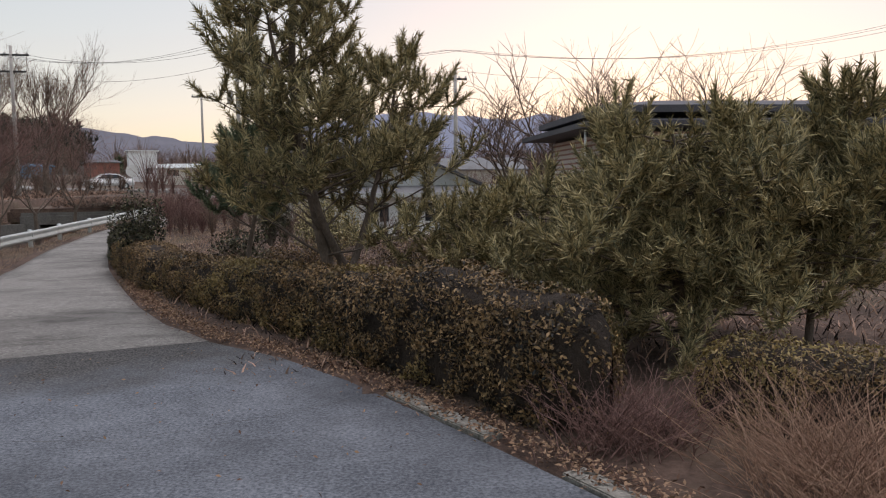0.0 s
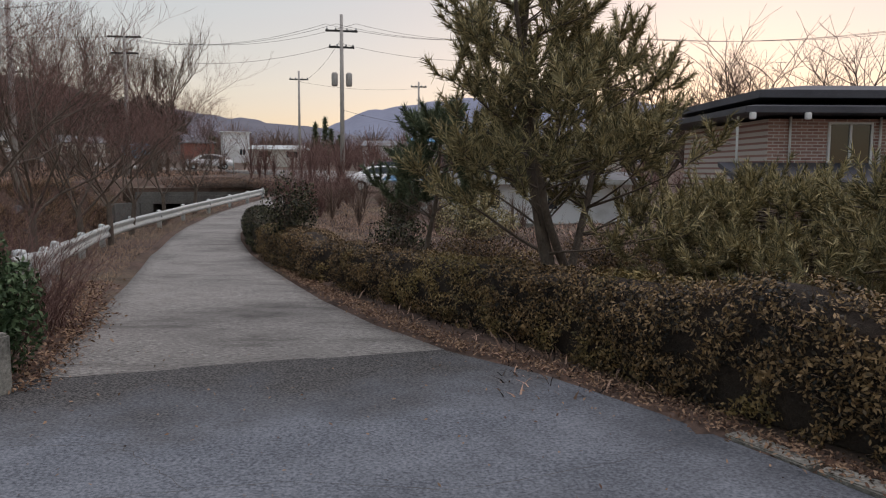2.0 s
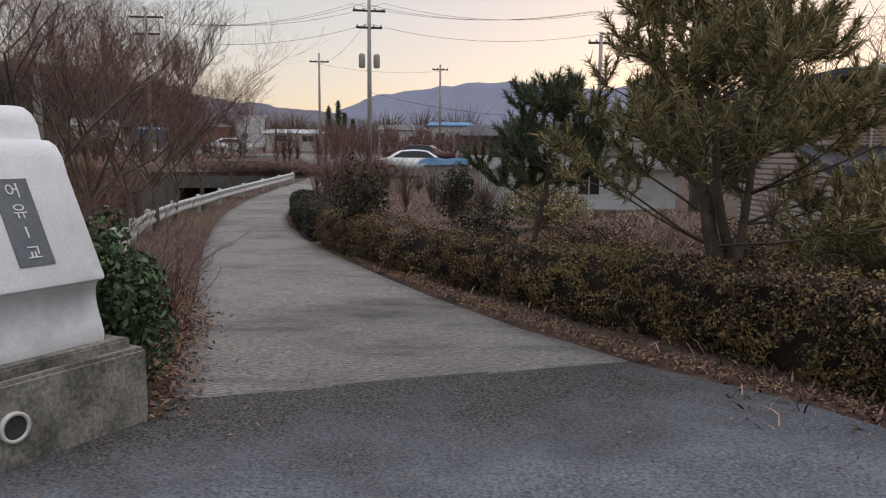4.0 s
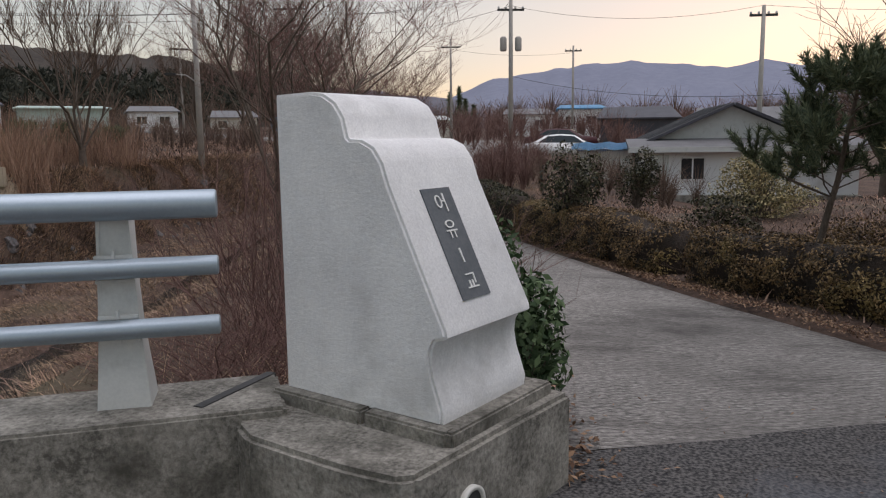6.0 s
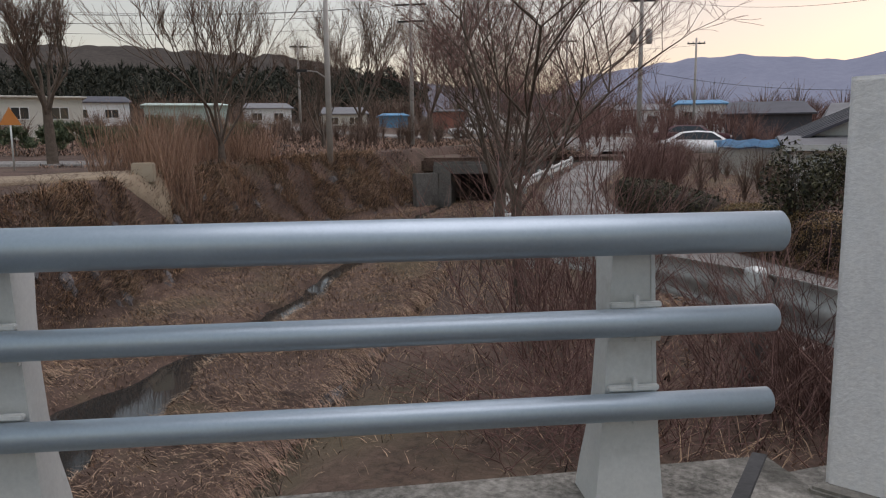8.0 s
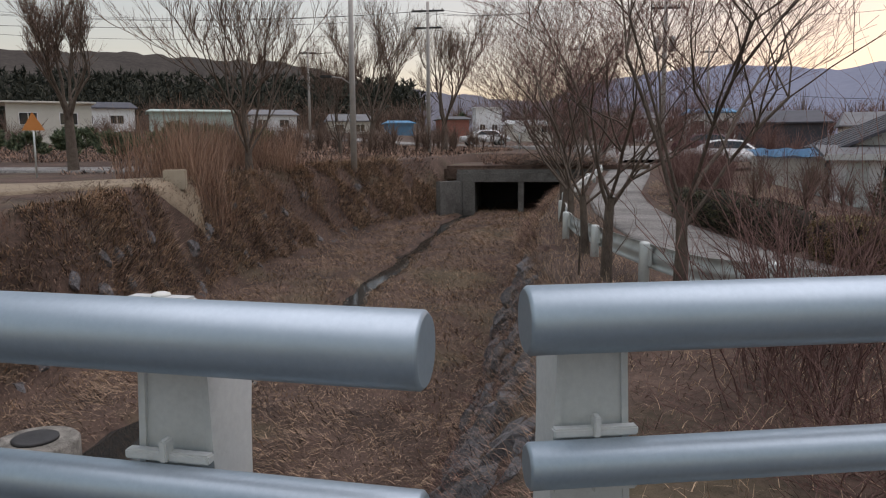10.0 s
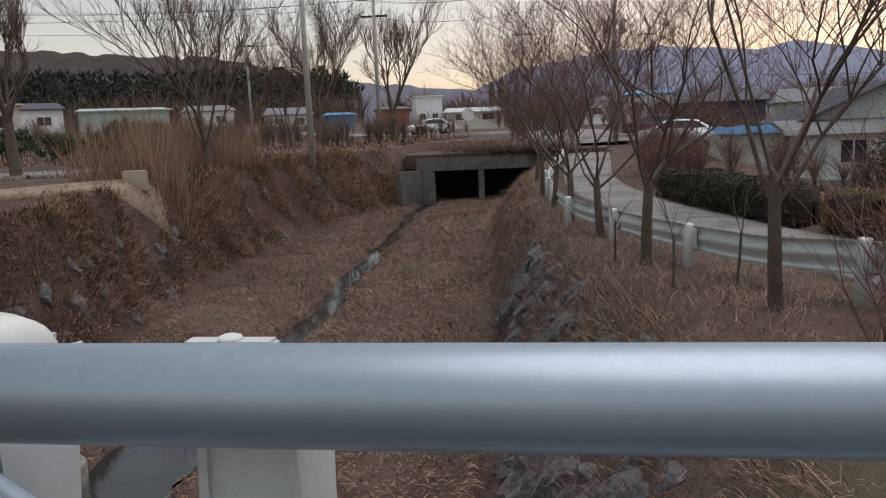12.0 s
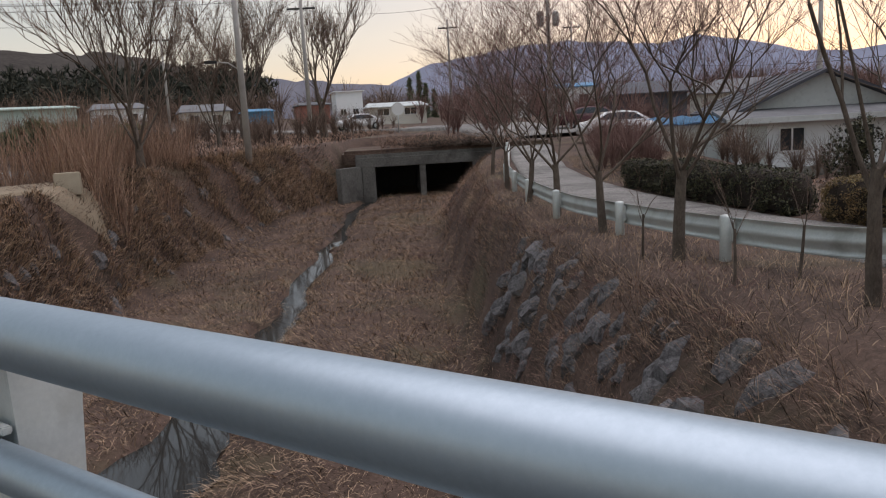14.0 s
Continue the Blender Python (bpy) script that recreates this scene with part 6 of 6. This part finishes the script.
# village across the valley
VILLAGE = [("greenhouse_shed", "pale green sheet-metal farm shed", (-65.4, 81), (9.5, 8, 2.2), 40, M_GREENW, M_GREENW, 0.5, 3.2), ("farm_house", "low white farm building", (-62.6, 94.6), (6, 7, 2.2), 36, M_WHITE, M_ROOF, 0.9, 3.2),
           ("blue_shed", "small blue sheet-metal village shed", (-49.2, 106.5), (3.6, 5, 1.8), 30, M_BLUE, M_BLUE, 0.5, 2.6), ("workshop", "red-brown sheet-metal workshop with grey roof", (-45.0, 118.5), (4.5, 6, 2.4), 26, M_REDWALL, M_ROOF, 0.6, 2.8),
           ("white_house", "white flat-roofed two-storey village house", (-41.2, 124.8), (4.2, 6, 4.3), 22, M_WHITE, M_WHITE, 0.25, 2.9), ("grey_shed", "long pale grey farm shed", (-32, 116.5), (8.5, 7, 1.8), 18, M_CREAM, M_GUARD, 0.8, 2.4),
           ("cream_house", "cream rendered house beside the road", (-58.2, 52.8), (6.2, 6, 2.4), 48, M_CREAM, M_CREAM, 0.3, 2.6), ("farm_house", "low white farm building", (-74, 76), (7, 6, 2.4), 44, M_WHITE, M_DARKROOF, 0.9, 3.4),
           ("farm_house", "low grey-roofed farmhouse in the village", (-54, 100), (6, 6, 2.0), 30, M_CREAM, M_ROOF, 1.1, 2.6), ("barn", "dark round-backed barn beyond the farmhouse", (-2.0, 72.5), (6.5, 8, 1.8), 0, M_DARKROOF, M_DARKROOF, 1.2, 1.2),
           ("blue_shed", "white shed with pale blue roof", (-7.5, 92), (5, 6, 2.4), 5, M_WHITE, M_BLUE, 0.6, 2.2), ("farm_house", "low grey house across the fields", (8, 80), (9, 7, 2.2), -5, M_CREAM, M_ROOF, 1.4, 0.6), ("farm_house", "small white house behind the trees", (-16, 118), (7, 6, 2.4), 10, M_WHITE, M_ROOF, 1.0, 2.4)]
for nm, lb, at, sz, tn, wl, rfm, rh, z in VILLAGE:
    w = sz[0]
    simple_house(nm, lb, at, sz, tn, wl, rfm, rh, 0.6, [(-w * 0.35, -w * 0.15, 0.7, 1.6), (w * 0.12, w * 0.32, 0.7, 1.6)] if wl in (M_WHITE, M_CREAM) else [], z)


# ---- cars ----
def car(label, at, turn, paint, z, length=4.5):
    ob = empty("car", (at[0], at[1], z), turn)
    tagged(ob, label, "car")
    s = length / 4.5
    prof = [(-2.25, 0.35), (-2.25, 0.75), (-2.15, 0.88), (-1.2, 0.98), (-0.55, 1.40), (0.2, 1.46), (0.95, 1.40), (1.6, 1.02), (2.1, 0.95), (2.25, 0.75), (2.25, 0.35)]
    bm = bmesh.new()
    vs = [bm.verts.new((x * s, -0.85, z_)) for x, z_ in prof]
    r = bmesh.ops.extrude_face_region(bm, geom=[bm.faces.new(vs)])
    bmesh.ops.translate(bm, vec=(0, 1.7, 0), verts=[g for g in r["geom"] if isinstance(g, bmesh.types.BMVert)])
    for q in bm.verts:
        if q.co.z > 1.1:
            q.co.y *= 0.80
    bmesh.ops.recalc_face_normals(bm, faces=bm.faces[:])
    bmesh.ops.bevel(bm, geom=bm.edges[:], offset=0.05, segments=2, affect='EDGES')
    body = part("body", bm, paint, ob, "", True)
    for sy in (-1, 1):
        bm = bmesh.new()
        q = [(-1.0, 1.0), (-0.5, 1.34), (0.2, 1.38), (0.85, 1.34), (1.35, 1.02)]
        vs = [bm.verts.new((x * s, sy * (0.865 - (z_ - 1.0) * 0.42), z_)) for x, z_ in q]
        bm.faces.new(vs)
        part("side_window", bm, M_GLASS, body)
    for x0, z0, x1, z1 in ((-1.19, 1.0, -0.58, 1.38), (1.57, 1.04, 0.98, 1.38)):
        bm = bmesh.new()
        e = -0.012 if x0 < 0 else 0.012
        vs = [bm.verts.new(p) for p in ((x0 * s + e, -0.72, z0 + 0.02), (x0 * s + e, 0.72, z0 + 0.02), (x1 * s + e, 0.62, z1 + 0.02), (x1 * s + e, -0.62, z1 + 0.02))]
        bm.faces.new(vs)
        part("windscreen", bm, M_GLASS, body)
    for x in (-1.4, 1.4):
        for y in (-0.78, 0.78):
            wl = part("wheel", tube_path([(x * s, y - 0.11, 0.32), (x * s, y + 0.11, 0.32)], 0.32, 18), M_RUBBER, ob)
            part("rim", tube_path([(x * s, y - 0.125, 0.32), (x * s, y + 0.125, 0.32)], 0.19, 14), M_GUARD, wl)
    for y in (-0.6, 0.6):
        part("headlight", boxbm(-2.28 * s, -2.2 * s, y - 0.18, y + 0.18, 0.62, 0.76, 0.02), M_FRAME, body)
    return ob


car("white parked hatchback beside the farmhouse", (-6.9, 44.3), 184, M_CARPAINT, float(land(-6.9, 44.3, False)))
car("dark maroon van parked behind the white car", (-7.6, 55.0), 176, mat("maroon_paint", (0.06, 0.02, 0.025), (0.09, 0.03, 0.035), 0.3, 2, 20, 0.0), float(land(-7.6, 55.0, False)), 4.8)
car("white saloon on the far crossing road", (-27.6, 73.4), 30, M_CARPAINT, float(land(-27.6, 73.4, False)) + 0.16)

# signs
sg = empty("warning_sign", (-32.3, 26.4, float(land(-32.3, 26.4, False))), 45)
tagged(sg, "orange triangular warning sign on a slim post", "road sign")
part("post", tube_path([(0, 0, -0.3), (0, 0, 2.3)], 0.035, 8), M_GUARD, sg)
bm = bmesh.new()
vs = [bm.verts.new((x, -0.04, z)) for x, z in ((-0.4, 1.75), (0.4, 1.75), (0, 2.45))]
r = bmesh.ops.extrude_face_region(bm, geom=[bm.faces.new(vs)])
bmesh.ops.translate(bm, vec=(0, 0.02, 0), verts=[g for g in r["geom"] if isinstance(g, bmesh.types.BMVert)])
part("plate", bm, mat("orange_sign_face", (0.55, 0.2, 0.05), (0.65, 0.26, 0.08), 0.5, 3, 30, 0.0), sg)
mr = empty("traffic_mirror", (-22.2, 64.5, float(land(-22.2, 64.5, False))), 10)
tagged(mr, "round white-backed traffic mirror on a post", "traffic mirror")
part("post", tube_path([(0, 0, -0.3), (0, 0, 2.2)], 0.05, 8), M_GUARD, mr)
part("disc", tube_path([(0, -0.08, 1.75), (0, 0.0, 1.75)], [0.5, 0.45], 24), M_FRAME, mr)

# nursery pines, far bushes and woods
for k in range(12):
    x, y = -46 + (k % 6) * 2.6 + rr_.uniform(-0.6, 0.6), 37 + (k // 6) * 5.0 + rr_.uniform(-1, 1)
    pine("pine_tree", "small cloud-pruned nursery pine", (x, y, float(land(x, y, False))), rr_.uniform(1.4, 2.0), 0.06, 200 + k, crown_from=0.35, reach=1.1, whorls=4, dens=1.0, needle=M_NEEDLE_D, nl=0.3, per=10, width=0.02, flat=0.05)
rb = random.Random(9)


def brushwood(name, label, pts, h, seed, material, n=60, r=0.02):
    """Far leafless wood: clumps of fine upright stems, one object."""
    rng = random.Random(seed)
    seg = []
    for x, y in pts:
        z = float(land(x, y, False))
        hh = h * rng.uniform(0.6, 1.2)
        for _ in range(n):
            a, o = rng.uniform(0, 6.28), rng.uniform(0, 0.6)
            p = Vector((x, y, z + hh * rng.uniform(0, 0.35)))
            e = Vector((x + math.cos(a) * o * hh, y + math.sin(a) * o * hh, z + hh * rng.uniform(0.45, 1.0)))
            seg.append((p, p.lerp(e, 0.5) + Vector((0, 0, 0.1 * hh)), r, r * 0.7))
            seg.append((p.lerp(e, 0.5) + Vector((0, 0, 0.1 * hh)), e, r * 0.7, r * 0.3))
    v, f = tubes(seg, 3)
    return tagged(new(name, raw_mesh(name, v, f, material)), label, "woodland", kind="stuff")


brushwood("far_brush", "leafless reddish brush along the valley floor", [(rb.uniform(-17, 16), rb.uniform(48, 95)) for _ in range(150)], 3.0, 91, M_TWIG_RED, 56, 0.014)
brushwood("far_brush", "leafless brown scrub beyond the stream", [(rb.uniform(-60, -24), rb.uniform(44, 78)) for _ in range(170)], 2.2, 92, M_TWIG, 44, 0.013)
brushwood("far_wood", "leafless trees at the foot of the hills", [(rb.uniform(-150, 60), rb.uniform(125, 220)) for _ in range(260)], 7, 93, M_TWIG, 34, 0.055)
brushwood("far_wood", "brown leafless wood below the mountain", [(rb.uniform(-30, 110), rb.uniform(100, 170)) for _ in range(220)], 5.5, 95, M_TWIG_RED, 34, 0.045)
brushwood("lane_brush", "leafless reddish shrubs beside the far lane", [(rb.uniform(-9.2, -7.3), rb.uniform(27.5, 34)) for _ in range(26)] + [(rb.uniform(-8.7, -6.9), rb.uniform(34.5, 36.5)) for _ in range(12)], 1.9, 97, M_TWIG_RED, 60, 0.007)
brushwood("garden_brush", "leafless shrubs around the farmhouse yard", [(rb.uniform(-8.5, 0), rb.uniform(24, 34)) for _ in range(26)] + [(rb.uniform(2, 9), rb.uniform(14, 19)) for _ in range(18)], 1.4, 94, M_TWIG, 70, 0.007)
nr_ = np.random.default_rng(96)
cs, ds = [], []
for k in range(520):
    az, dd = radians(rb.uniform(21, 62)), rb.uniform(225, 300)
    x, y = -math.sin(az) * dd - 6, math.cos(az) * dd + 3
    zz = 2 + 30 * (dd - 215) / 150
    for j in range(9):
        cs.append((x + rb.gauss(0, 1.6), y + rb.gauss(0, 1.6), zz + 1 + j * 0.9)); ds.append((0, 0, 1))
tagged(new("far_pinewood", tuft_mesh("far_pinewood", cs, ds, 2.6, 0.35, 9, nr_, M_FARPINE, 1.0)), "dark pine wood on the hillside", "woodland", kind="stuff")
for k, (x, y, h) in enumerate([(-43.5, 196, 11), (-41.5, 198, 12.5), (-39.8, 197, 9.5), (-38, 199, 8), (-50.5, 140, 5)]):
    ob = empty("conifer", (x, y, 1.5))
    tagged(ob, "dark pointed conifer on the skyline", "tree", "far conifers")
    mpart("trunk", raw_mesh("trunk", *tubes([((0, 0, -0.5), (0, 0, h), 0.25, 0.05)], 6), M_BARK), ob)
    cc = [(rb.gauss(0, 0.25 * (h - z) / 3), rb.gauss(0, 0.25 * (h - z) / 3), z) for z in np.linspace(1.0, h, 90)]
    mpart("crown", tuft_mesh("crown", cc, [(0, 0, 1)] * len(cc), 1.0, 0.12, 16, nr_, M_NEEDLE_D, 1.2), ob)
OLD = [((7.6, 32.0), 8.0, 81), ((10.4, 31.0), 8.0, 82), ((5.2, 33), 6.6, 83)]
for (x, y), h, sd in OLD:
    bare_tree("bare_tree", "old leafless tree with gnarled crown behind the brick house", (x, y, float(land(x, y, False))), h, 1.6, 0.22, sd, depth=4, spread=0.5, up=0.05, limbs=6, open_=0.9, kids=(2, 4), twig_r=1.5)
